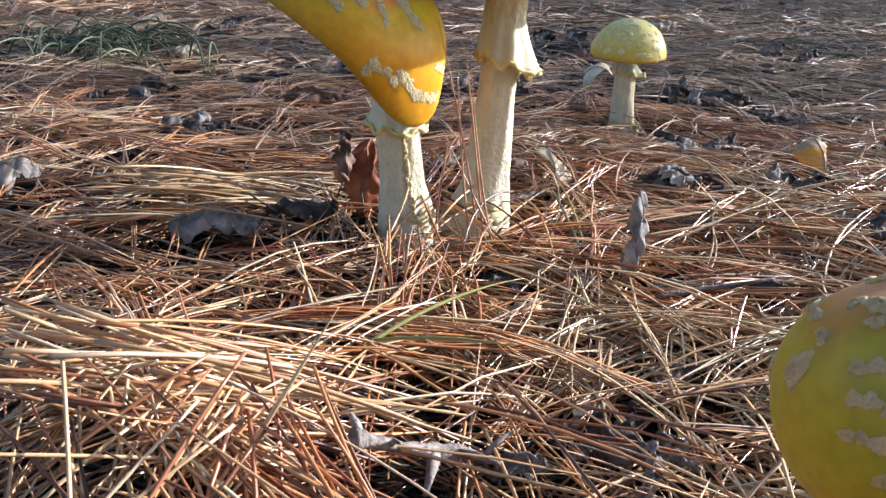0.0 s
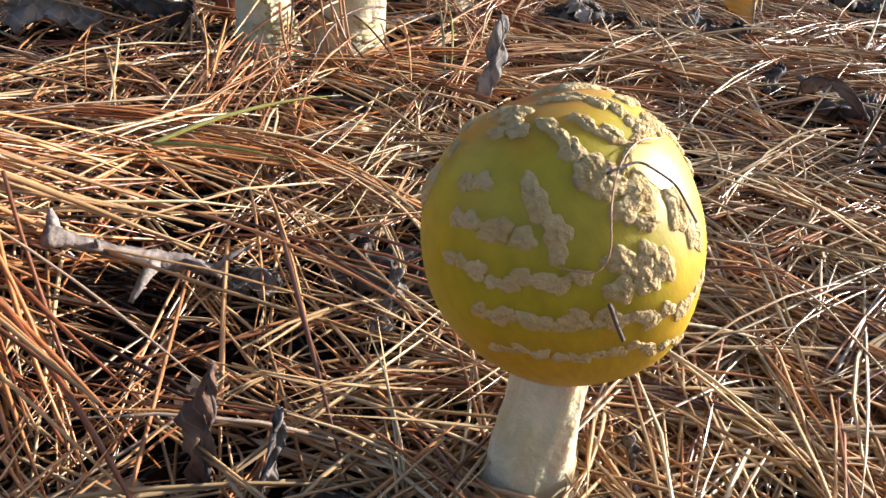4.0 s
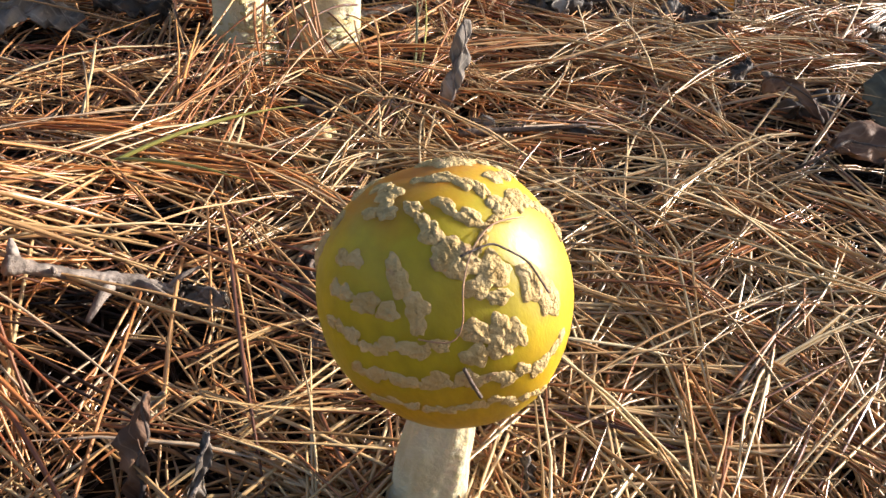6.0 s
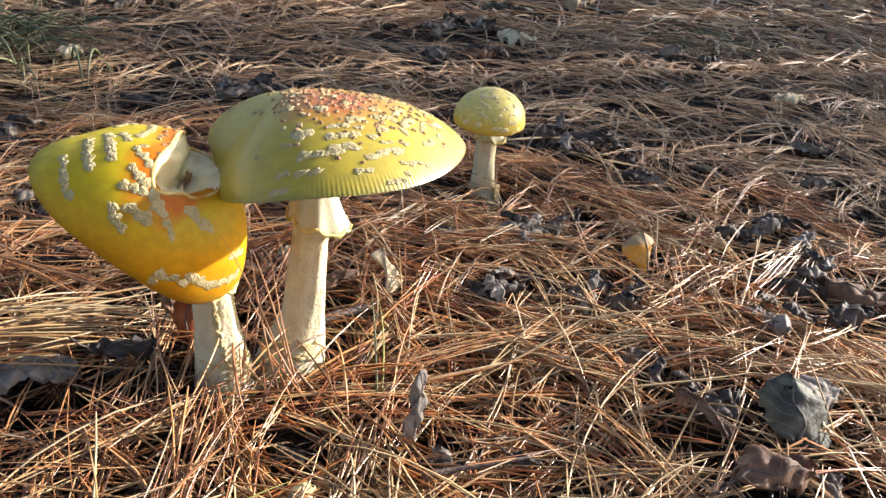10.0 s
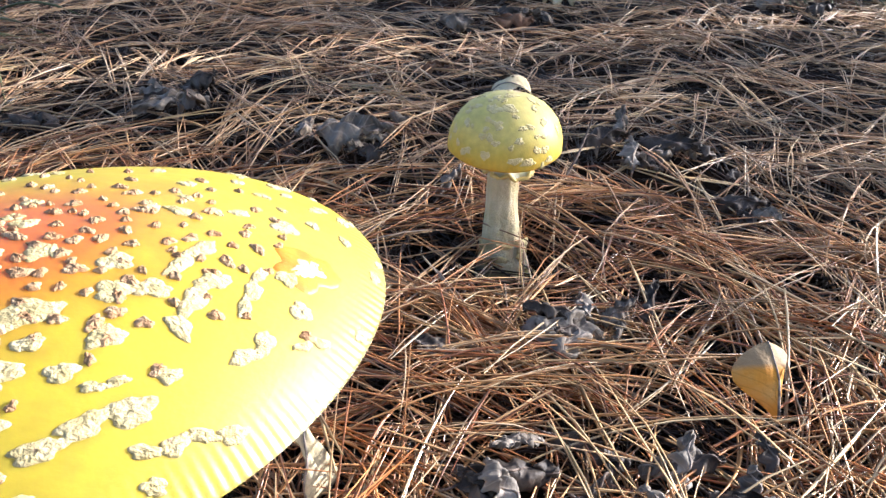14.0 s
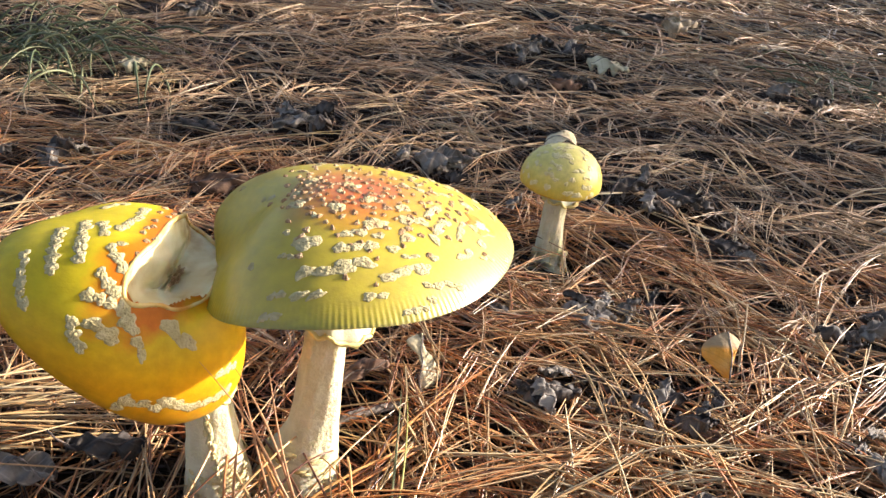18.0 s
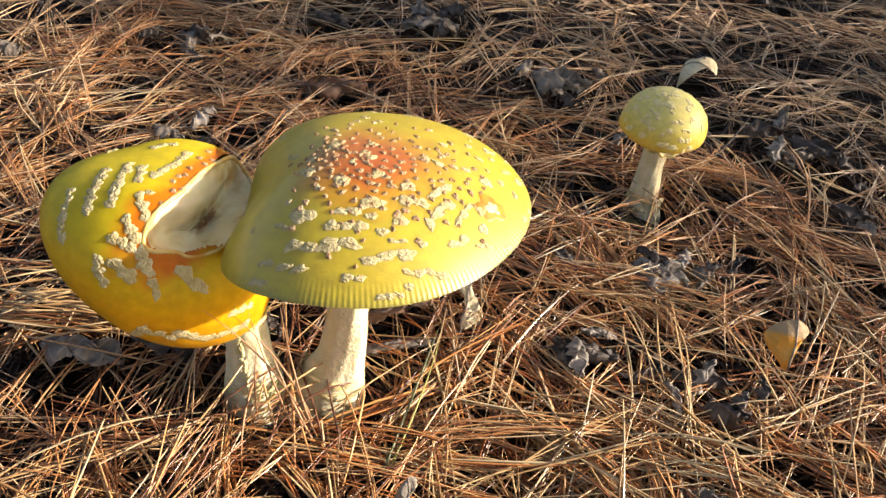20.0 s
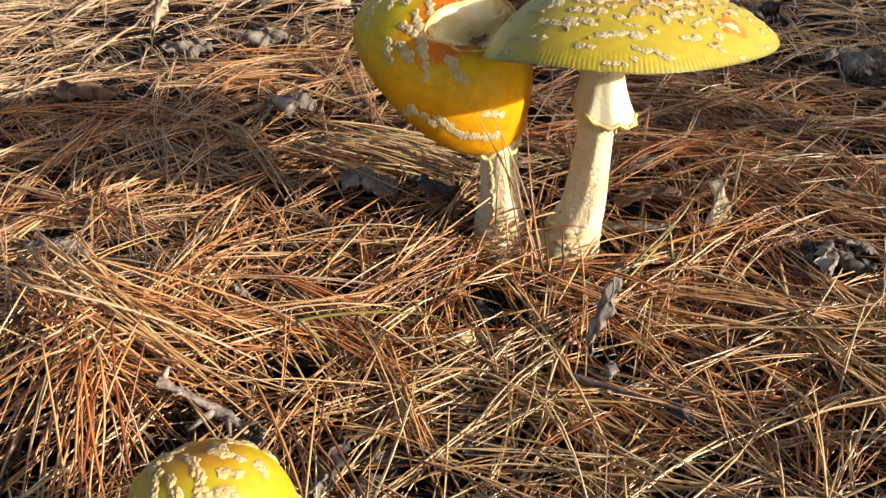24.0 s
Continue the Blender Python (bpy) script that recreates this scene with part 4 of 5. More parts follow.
# a stub just breaking through the litter
stub = thing("mushroom_stub", (0.028, 0.330, -0.014), "pale yellowish mushroom stub half buried in the needles", "mushroom", "")
stem_part(stub, [(0.0285, 0.330, -0.020), (0.0285, 0.330, -0.010), (0.0282, 0.330, -0.004), (0.0280, 0.330, -0.001), (0.0280, 0.3305, 0.0002)],
          [0.0064, 0.0064, 0.0062, 0.0050, 0.0008], M_STEM_BASE, scales=0.0008, seed=23)


# ---- dead leaves, twigs, grass ----
def leaf(x, y, long, wide, kind, yaw, label, curl=1.6, bow=0.5, pitch=0.0, roll=22.0, lift=0.0, seed=0, lobes=0.0, crisp=1.0, bare=0.2, blunt=0.85, category="leaf", group="fallen leaves"):
    """A dry leaf: a bowed, curled and wrinkled blade with a midrib and a stalk."""
    rng = np.random.RandomState(seed + 1000)
    rows, cols = 30, 17
    s = np.linspace(0, 1, rows)[:, None]
    c = np.linspace(-1, 1, cols)[None]
    half = 0.5 * wide * np.sin(np.pi * s ** blunt) ** 0.7 * (1 + (0.10 * min(1.0, crisp) + lobes) * np.sin(s * 24 + seed) + 0.05 * min(1.0, crisp) * np.sin(s * 51 + 2 * seed)) * (1 + 0.22 * min(1.0, 1.5 * crisp) * (rng.rand(rows, 1) - 0.5)) * (1 - 0.35 * min(1.0, crisp) * np.exp(-((s - 0.2 - 0.6 * rng.rand()) / 0.05) ** 2))
    ph = rng.rand(8) * 6.3
    ang = c * curl * (0.65 + 0.35 * np.sin(2.6 * s + ph[0])) + 0.5 * np.sin(3 * s + ph[5]) * c * c
    rad = wide * 0.5 / max(abs(curl), 0.05)
    px = half / (wide * 0.5) * rad * np.sin(ang)
    pz = half / (wide * 0.5) * rad * (np.cos(ang) - 1)
    a = bow * (s - 0.5)
    py = long * (np.sin(a) / max(abs(bow), 0.05)) + 0 * c
    pz = pz + long * (np.cos(a) - 1) / max(abs(bow), 0.05)
    def crease(q):
        return np.abs(np.mod(q, 1.0) * 2 - 1) - 0.5
    wr = crisp * wide * (0.10 * crease(s * 5.5 + 0.9 * np.abs(c) + ph[6]) * np.abs(c) + 0.16 * crease(1.3 * s + 0.7 * c + ph[1]) + 0.11 * crease(2.1 * s - 1.0 * c + ph[2]))
    wr = wr + crisp * wide * (0.03 * np.sin(11 * s + 6 * c + ph[3]) + 0.016 * (rng.rand(rows, cols) - 0.5))
    px = px + 0.06 * min(1.0, 1.6 * crisp) * wide * np.sin(13 * s + 4 * c + ph[4])
    v = np.stack([py, px, pz + wr], -1)
    t = np.stack([py, px, pz + wr - 0.0003], -1)
    lo = min(v[..., 2].min(), 0)
    m = pose(0, 0, 0, roll, -pitch, yaw)
    r3 = np.array(m.to_3x3())
    v, t = v @ r3.T, t @ r3.T
    z = float(height(np.array(x), np.array(y))) + 0.0085 + lift - v[..., 2].min()
    SPOTS.append((x, y, 0.36 * long, bare))
    ob = thing("dead_leaf", (x, y, z), label, category, group)
    n = rows * cols
    f = grid_faces(rows, cols)
    ring = np.concatenate([np.arange(cols), np.arange(1, rows) * cols + cols - 1, n - 1 - np.arange(1, cols), np.arange(rows - 2, 0, -1) * cols])
    nx = np.roll(ring, -1)
    edge = np.stack([ring, nx, nx + n, ring + n], -1)
    faces = np.concatenate([f, f[:, ::-1] + n, edge[:, ::-1]])
    put("blade", mesh_of("blade", np.concatenate([v.reshape(-1, 3), t.reshape(-1, 3)]), faces, LEAF[kind], uvs=np.tile(np.stack([s + 0 * c, c + 0 * s], -1).reshape(-1, 2), (2, 1))), ob)
    mid = v[:, cols // 2] + np.array([0, 0, 0.0001])
    tv, tf = tube(mid, np.linspace(0.0007, 0.0003, rows), 6)
    put("midrib", mesh_of("midrib", tv, tf, M_STICK_DARK if kind in ("dark", "brown", "red") else M_STICK), ob)
    d = mid[0] - mid[2]
    d /= np.linalg.norm(d) + 1e-9
    tv, tf = tube([mid[0], mid[0] + d * long * 0.15 + np.array([0, 0, -0.001]), mid[0] + d * long * 0.3 + np.array([0, 0.002, -0.002])], [0.0006, 0.0005, 0.0006], 6)
    put("leaf_stalk", mesh_of("leaf_stalk", tv, tf, M_STICK_DARK), ob)
    return ob


def stick(name, points, radii, mat, label, seed=0, stubs=()):
    pts = np.array(points, float)
    base = pts[0].copy()
    ob = thing(name, base, label, "twig", "")
    n = 26
    t = np.linspace(0, 1, len(pts))
    s = np.linspace(0, 1, n)
    line = np.stack([np.interp(s, t, pts[:, i]) for i in range(3)], -1) - base
    for _ in range(2):
        line[1:-1] = (line[:-2] + 2 * line[1:-1] + line[2:]) / 4
    tv, tf = tube(line, np.interp(s, np.linspace(0, 1, len(radii)), radii), 12, 0.5, seed)
    put("branch", mesh_of("branch", tv, tf, mat), ob)
    for i, (at, way, r) in enumerate(stubs):
        p = line[int(at * (n - 1))]
        q = np.array([p, p + np.array(way) * 0.5 + np.array([0, 0, 0.001]), p + np.array(way)])
        tv, tf = tube(q, [r, r * 0.8, r * 0.35], 8, 0.3, seed + i + 1)
        put("side_twig", mesh_of("side_twig", tv, tf, mat), ob)
    return ob


leaf(-0.112, 0.389, 0.046, 0.042, "silver", 12, "curled silver-grey dead leaf with pale veins on the needles", 1.5, 1.4, pitch=-4, roll=24, lift=0.002, crisp=0.65, bare=0.08, blunt=0.8, seed=1)
SPOTS.append((-0.098, 0.368, 0.010, 0.15))
SPOTS.append((-0.082, 0.402, 0.016, 0.15))
leaf(-0.077, 0.412, 0.035, 0.026, "dark", 20, "dark crumpled leaf half under the needles", 1.8, 0.6, seed=2)
leaf(-0.051, 0.443, 0.042, 0.030, "red", 80, "rust-red dead leaf leaning beside a mushroom stem", 0.8, 0.5, pitch=66, roll=14, crisp=0.4, seed=3)
leaf(-0.060, 0.440, 0.026, 0.018, "brown", 100, "brown curled leaf hanging above a rust-red one", 1.7, 0.5, pitch=75, lift=0.018, seed=4)
leaf(0.075, 0.367, 0.044, 0.022, "silver", 75, "silver-grey rolled leaf standing upright in the needles", 2.7, 0.8, pitch=74, roll=15, crisp=0.8, seed=5)
leaf(0.088, 0.352, 0.03, 0.02, "dark", 10, "dark broken leaf lying at the foot of a rolled one", 1.8, 0.5, seed=6)
leaf(0.128, 0.354, 0.016, 0.010, "dark", -15, "small black curled leaf scrap on a thin twig", 1.2, 0.8, lift=0.006, seed=7)
leaf(0.213, 0.384, 0.048, 0.022, "brown", -65, "brown arched dead leaf among needles", 1.2, 2.2, roll=35, lift=0.010, crisp=0.5, bare=0.12, seed=8)
leaf(0.264, 0.380, 0.046, 0.052, "green_grey", 100, "dark grey-green dead leaf with pale ribs standing in a hollow", 1.0, 0.8, pitch=44, roll=-8, crisp=0.35, lift=-0.006, bare=0.45, seed=9)
leaf(0.282, 0.404, 0.044, 0.038, "silver", 15, "pale grey veined leaf arched behind a darker one", 1.3, 0.9, roll=30, crisp=0.5, lift=-0.003, bare=0.8, seed=89)
# A black leaf put in for the darkness of the hollow here.
leaf(0.236, 0.400, 0.036, 0.030, "dark", 40, "black leaf added as the shade of a hollow beside a grey-green one", 1.4, 0.8, lift=-0.004, seed=80)
leaf(0.238, 0.338, 0.044, 0.030, "brown", 12, "grey-brown crumpled leaf in front of a large grey one", 1.2, 0.9, roll=30, lift=0.006, crisp=0.8, bare=0.1, seed=10)
leaf(0.272, 0.345, 0.03, 0.024, "grey", 60, "grey leaf scrap beside a crumpled brown leaf", 1.0, 0.7, seed=11)
leaf(0.126, 0.513, 0.036, 0.024, "dark", 10, "black and silver crumpled leaf in the needles", 2.0, 0.9, seed=12, lobes=0.15)
leaf(0.156, 0.532, 0.032, 0.02, "dark", -20, "dark brown curled leaf next to a black one", 1.9, 0.8, seed=13)
leaf(0.189, 0.522, 0.026, 0.018, "silver", 70, "grey shrivelled leaf standing on edge", 2.2, 0.9, pitch=30, seed=14, lobes=0.2)
leaf(0.209, 0.502, 0.034, 0.020, "brown", -35, "pinkish-brown dry leaf with a curled edge", 1.5, 0.7, seed=15)
leaf(0.233, 0.565, 0.035, 0.029, "yellow", 96, "yellow leaf with a tan tip propped up in the needles", 0.75, 1.2, pitch=44, roll=6, crisp=0.07, lift=0.005, bare=0.2, blunt=1.4, seed=16)
leaf(0.157, 0.603, 0.042, 0.032, "silver", 70, "flat grey-tan leaf near the small mushroom", 0.8, 0.6, seed=17)
leaf(0.178, 0.621, 0.020, 0.015, "grey", 30, "small grey leaf scrap on needles", 1.2, 0.6, pitch=25, seed=18)
leaf(0.196, 0.632, 0.026, 0.018, "dark", 75, "dark grey folded leaf on needles", 1.8, 0.7, pitch=25, seed=19)
leaf(0.093, 0.582, 0.022, 0.016, "grey", -30, "grey leaf scrap half under needles", 1.0, 0.6, seed=20)
leaf(0.130, 0.880, 0.052, 0.030, "cream", -8, "pale tan leaf curled into a loop behind the small mushroom", 0.5, 3.5, pitch=6, roll=34, lift=-0.005, crisp=0.15, bare=0.1, blunt=0.75, seed=21)
leaf(0.031, 0.784, 0.050, 0.036, "silver", 12, "blue-grey crumpled leaf on the shaded needles", 1.5, 0.8, seed=22, lobes=0.18)
leaf(-0.004, 0.803, 0.026, 0.02, "grey", 80, "grey rolled leaf with a dark hollow", 2.4, 0.8, seed=23)
leaf(0.048, 0.842, 0.030, 0.020, "grey", -12, "small grey arched leaf with a dark opening", 2.0, 1.2, seed=24)
leaf(0.072, 0.955, 0.026, 0.018, "brown", 25, "dull brown leaf far behind", 1.2, 0.7, seed=25)
leaf(0.094, 0.735, 0.028, 0.02, "grey", 60, "curled grey leaf beside the small mushroom", 2.1, 0.9, pitch=20, seed=26)
leaf(0.195, 0.812, 0.042, 0.028, "dark", 35, "black crumpled leaf with a pale edge", 1.7, 0.9, seed=27, lobes=0.15)
leaf(0.208, 0.835, 0.026, 0.016, "silver", 80, "light grey leaf standing on edge", 1.3, 0.8, pitch=55, seed=28)
leaf(0.241, 0.812, 0.050, 0.026, "dark", -10, "dark flattened leaf on the needles", 1.4, 0.6, seed=29)
leaf(0.27, 0.746, 0.034, 0.02, "dark", 5, "black wrinkled leaf in the shade", 1.8, 0.8, seed=30)
leaf(-0.103, 0.828, 0.054, 0.034, "silver", 25, "grey crumpled oak leaf on the shaded needles", 1.6, 0.9, seed=31, lobes=0.2)
leaf(-0.19, 0.802, 0.056, 0.034, "dark", -20, "dark leaf pressed into the needles", 1.3, 0.7, seed=32)
leaf(-0.302, 0.918, 0.032, 0.020, "cream", 35, "small cream-coloured leaf on shaded needles", 1.6, 0.9, seed=33)
leaf(0.088, 1.205, 0.034, 0.026, "grey", 70, "grey and white curled leaf far behind", 1.8, 0.9, pitch=20, seed=34)
leaf(0.196, 1.215, 0.062, 0.036, "cream", -25, "pale yellowish crumpled leaf far behind", 1.7, 1.0, seed=35, lobes=0.2)
leaf(0.085, 1.085, 0.034, 0.024, "grey", 0, "grey curled leaf on shaded needles", 1.4, 0.8, seed=36)
leaf(0.138, 1.105, 0.046, 0.024, "brown", 8, "brown curled leaf on far needles", 1.5, 0.8, seed=37)
leaf(0.205, 1.41, 0.098, 0.04, "green_grey", 5, "long grey-green leaf far behind", 1.2, 0.6, seed=38)
leaf(0.33, 1.51, 0.066, 0.04, "tan", 20, "dull tan leaf far behind", 1.0, 0.6, seed=39)
leaf(-0.322, 1.135, 0.04, 0.034, "grey", 75, "grey arched leaf on far needles", 1.9, 1.1, pitch=15, seed=40)
leaf(0.53, 1.05, 0.055, 0.034, "cream", 20, "pale tan crumpled leaf on far needles", 1.6, 0.9, seed=41)
leaf(0.48, 0.872, 0.042, 0.026, "grey", -10, "slate-grey leaf on shaded needles", 1.5, 0.8, seed=42)
leaf(0.445, 0.765, 0.038, 0.024, "grey", 15, "slate-grey curled leaf on shaded needles", 1.7, 0.9, seed=43)
leaf(0.053, 0.512, 0.034, 0.025, "cream", 100, "pale grey-tan leaf propped up behind the tall mushroom", 0.5, 0.5, pitch=34, roll=6, lift=0.0, crisp=0.2, bare=0.1, blunt=1.1, seed=44)
leaf(0.020, 0.490, 0.040, 0.028, "brown", 30, "brown leaf behind the stem of the tall mushroom", 1.2, 0.6, pitch=16, lift=0.004, crisp=0.5, seed=45)
leaf(-0.010, 0.54, 0.026, 0.013, "cream", 40, "pale yellowish oval leaf behind the mushrooms", 0.9, 0.6, pitch=20, seed=46)
leaf(-0.222, 0.412, 0.038, 0.032, "silver", 45, "silver-grey crumpled leaf with a torn edge", 1.7, 1.2, roll=30, lift=0.005, crisp=0.8, bare=0.1, seed=47, lobes=0.1)
leaf(-0.338, 0.318, 0.058, 0.034, "brown", 40, "brown-grey curled leaf on the needles", 1.6, 0.8, seed=48)
leaf(-0.386, 0.424, 0.044, 0.03, "grey", 50, "grey leaf lying on the needles", 1.3, 0.8, seed=49)
leaf(-0.203, 0.348, 0.028, 0.02, "dark", 70, "small dark leaf in a shadow", 1.6, 0.7, seed=50)
leaf(-0.445, 0.432, 0.05, 0.016, "tan", 100, "narrow pale leaf standing on end", 1.2, 0.6, pitch=60, seed=51)
leaf(-0.366, 0.486, 0.044, 0.026, "grey", 45, "dull grey leaf on the needles", 1.2, 0.6, seed=52)
leaf(-0.415, 0.602, 0.052, 0.03, "cream", 40, "pale cream leaf with a pointed tip", 1.1, 0.8, pitch=12, seed=53)
leaf(-0.452, 0.56, 0.05, 0.024, "cream", 20, "pale cream curled leaf on needles", 1.5, 0.9, pitch=15, seed=54)
leaf(-0.37, 0.605, 0.03, 0.02, "grey", 20, "grey leaf scrap on the needles", 1.3, 0.8, seed=55)
leaf(-0.262, 0.692, 0.034, 0.022, "grey", -20, "grey curled leaf on shaded needles", 1.4, 0.8, seed=56)
leaf(-0.122, 0.684, 0.05, 0.028, "brown", 30, "grey-brown leaf under needles", 1.2, 0.7, seed=57)
leaf(-0.145, 0.500, 0.032, 0.024, "dark", 10, "black crumpled leaf in the needles", 1.8, 0.9, seed=58, lobes=0.2)
leaf(0.402, 0.622, 0.05, 0.026, "tan", -20, "pinkish-grey curled leaf on the needles", 1.9, 1.1, seed=59)
leaf(0.372, 0.535, 0.06, 0.04, "brown", -40, "large brown folded leaf on the needles", 1.5, 0.9, seed=60)
leaf(0.35, 0.50, 0.04, 0.03, "dark", 25, "dark wet leaf under loose needles", 1.4, 0.7, seed=61)
leaf(0.37, 0.66, 0.05, 0.03, "dark", 0, "blue-black leaf in the shade", 1.2, 0.6, seed=62)
leaf(0.203, 0.447, 0.024, 0.018, "grey", 10, "small grey leaf with holes", 1.4, 0.8, seed=63)
leaf(0.040, 0.256, 0.018, 0.013, "cream", 30, "pale torn leaf scrap between needles", 1.0, 0.6, pitch=20, seed=65)
leaf(0.055, 0.262, 0.03, 0.024, "dark", 60, "dark leaf deep between needles", 1.2, 0.6, lift=-0.006, seed=66)
leaf(0.076, 0.286, 0.024, 0.018, "grey", 40, "grey leaf scrap on the needles", 1.4, 0.7, seed=67)
leaf(0.047, 0.236, 0.026, 0.018, "dark", -60, "dark wet leaf near the button mushroom", 1.3, 0.7, seed=68)
leaf(0.026, 0.164, 0.024, 0.013, "brown", 95, "dark brown leaf standing among needles", 1.0, 0.5, pitch=60, seed=69)
leaf(0.038, 0.162, 0.018, 0.009, "grey", 85, "thin grey leaf strip among needles", 1.6, 0.6, pitch=50, seed=70)
leaf(0.052, 0.156, 0.022, 0.014, "dark", 5, "dark grey leaf close to the ground", 1.2, 0.6, seed=71)
leaf(0.107, 0.170, 0.016, 0.012, "grey", 100, "grey leaf scrap beside the button mushroom", 1.1, 0.6, pitch=35, seed=72)
leaf(0.012, 0.154, 0.018, 0.010, "tan", 15, "pale ragged leaf scrap among needles", 1.3, 0.7, seed=73)
leaf(0.34, 0.27, 0.05, 0.034, "dark", 30, "dark leaf in a hollow of needles", 1.3, 0.7, seed=75)
leaf(0.30, 0.30, 0.04, 0.03, "grey", -40, "grey leaf with curled edges", 1.6, 0.8, seed=76)
leaf(0.016, 0.226, 0.022, 0.014, "grey", -30, "grey leaf scrap behind a dead branch", 1.4, 0.8, pitch=20, seed=81)
leaf(0.053, 0.221, 0.020, 0.014, "silver", 75, "pale grey leaf scrap in a dark hollow", 1.3, 0.7, pitch=40, seed=82)
leaf(0.022, 0.352, 0.024, 0.018, "dark", 15, "dark leaf scrap sunk between needles", 1.4, 0.8, seed=83)
leaf(0.088, 0.362, 0.020, 0.012, "grey", -60, "grey curled leaf scrap below a rolled one", 1.8, 0.8, pitch=25, seed=84)
leaf(0.161, 0.518, 0.026, 0.020, "dark", 50, "black wrinkled leaf in a hollow of needles", 1.6, 0.8, seed=85)
leaf(0.372, 0.470, 0.05, 0.036, "dark", 60, "large dark crumpled leaf in the shade of needles", 1.5, 0.9, seed=86)
leaf(0.335, 0.545, 0.04, 0.026, "dark", -25, "dark torn leaf under loose needles", 1.6, 0.9, seed=87)
leaf(0.018, 0.182, 0.012, 0.008, "cream", 40, "small white leaf chip among needles", 0.8, 0.5, pitch=30, seed=88)


def leaf_pile(x, y, spread, n, seed, kinds=("dark", "grey", "dark", "silver")):
    """Crumpled leaf scraps lying together in a hollow of the litter."""
    rng = np.random.RandomState(seed)
    SPOTS.append((x, y, spread * 0.8, 0.3))
    for i in range(n):
        kind = kinds[i % len(kinds)]
        size = spread * (0.7 + 0.5 * rng.rand())
        leaf(x + rng.randn() * spread * 0.45, y + rng.randn() * spread * 0.45, size, size * (0.55 + 0.3 * rng.rand()), kind, rng.rand() * 360,
             {"dark": "black crumpled leaf scrap in a pile on the needles", "grey": "grey shrivelled leaf scrap in a pile on the needles",
              "silver": "pale silvery leaf scrap in a pile on the needles", "brown": "brown curled leaf scrap in a pile on the needles"}[kind],
             1.2 + rng.rand(), 0.6 + 0.6 * rng.rand(), pitch=35 * rng.rand(), lift=0.003 * rng.rand(), seed=seed * 10 + i, lobes=0.12)


for k, (x, y, spread, n) in enumerate([(-0.119, 0.841, 0.034, 5), (0.027, 0.786, 0.022, 4), (0.221, 0.796, 0.028, 6), (0.252, 0.802, 0.022, 3), (0.159, 0.619, 0.026, 4),
                                       (0.124, 0.515, 0.022, 4), (0.191, 0.527, 0.022, 4), (-0.274, 0.711, 0.032, 4), (0.268, 0.722, 0.024, 3), (-0.336, 1.167, 0.034, 3),
                                       (0.089, 1.252, 0.036, 4), (0.212, 0.500, 0.022, 3), (0.327, 0.625, 0.030, 4), (0.291, 0.512, 0.028, 4), (-0.177, 0.563, 0.028, 5),
                                       (0.048, 0.240, 0.017, 4), (0.012, 0.226, 0.012, 3), (0.225, 0.415, 0.020, 3), (-0.064, 0.272, 0.014, 2), (0.149, 1.127, 0.034, 3),
                                       (0.428, 1.197, 0.040, 3), (-0.05, 0.455, 0.022, 3), (0.37, 0.57, 0.034, 4)]):
    leaf_pile(x, y, spread, n, 500 + k)
rng = np.random.RandomState(77)
for i in range(46):
    yy = 0.95 + 1.9 * rng.rand()
    leaf(-0.2 - 0.36 * yy + (0.35 + 0.95 * yy) * rng.rand(), yy, 0.03 + 0.035 * rng.rand(), 0.02 + 0.016 * rng.rand(),
         ("grey", "dark", "grey", "brown", "dark", "tan")[i % 6], rng.rand() * 180,
         ("grey curled leaf scattered on the far needles", "dark leaf scattered on the far needles", "grey curled leaf scattered on the far needles",
          "brown leaf scattered on the far needles", "dark leaf scattered on the far needles", "tan leaf scattered on the far needles")[i % 6],
         1.0 + rng.rand(), 0.5 + 0.6 * rng.rand(), seed=200 + i)

stick("dead_branch", [(-0.0235, 0.2055, 0.016), (-0.018, 0.209, 0.013), (-0.007, 0.217, 0.006), (0.002, 0.221, 0.003), (0.012, 0.222, 0.001)],
      [0.0029, 0.0018, 0.0015, 0.0017, 0.0027, 0.0019, 0.0010], M_STICK, "knobbly grey dead branch lying in the needles", 3,
      [(0.6, (-0.002, -0.013, -0.004), 0.0018), (0.75, (0.012, -0.006, 0.002), 0.0014), (0.92, (0.008, 0.006, 0.005), 0.0010), (0.35, (0.003, -0.005, 0.004), 0.0009), (0.08, (-0.003, 0.005, 0.004), 0.0016)])
stick("twig", [(-0.176, 0.212, 0.004), (-0.164, 0.222, 0.007), (-0.150, 0.233, 0.006)], [0.0040, 0.0044, 0.0036], M_STICK, "short thick grey-brown stub of a branch", 15)
stick("twig", [(0.012, 0.463, -0.006), (0.028, 0.474, -0.003), (0.046, 0.485, -0.002)], [0.0026, 0.0026, 0.0022], M_STICK, "short grey twig behind the tall mushroom", 5)
stick("twig", [(0.080, 0.342, 0.0), (0.098, 0.347, 0.002), (0.112, 0.349, 0.004), (0.130, 0.354, 0.006)], [0.0016, 0.0012, 0.0010, 0.0006], M_STICK_DARK,
      "thin dark twig lying across the needles", 6, [(0.5, (0.004, 0.01, 0.002), 0.0006)])
stick("twig", [(0.160, 0.757, -0.004), (0.172, 0.775, 0.012), (0.182, 0.800, 0.028)], [0.0008, 0.0007, 0.0005], M_STICK_DARK, "thin black twig sticking up behind the small mushroom", 7)
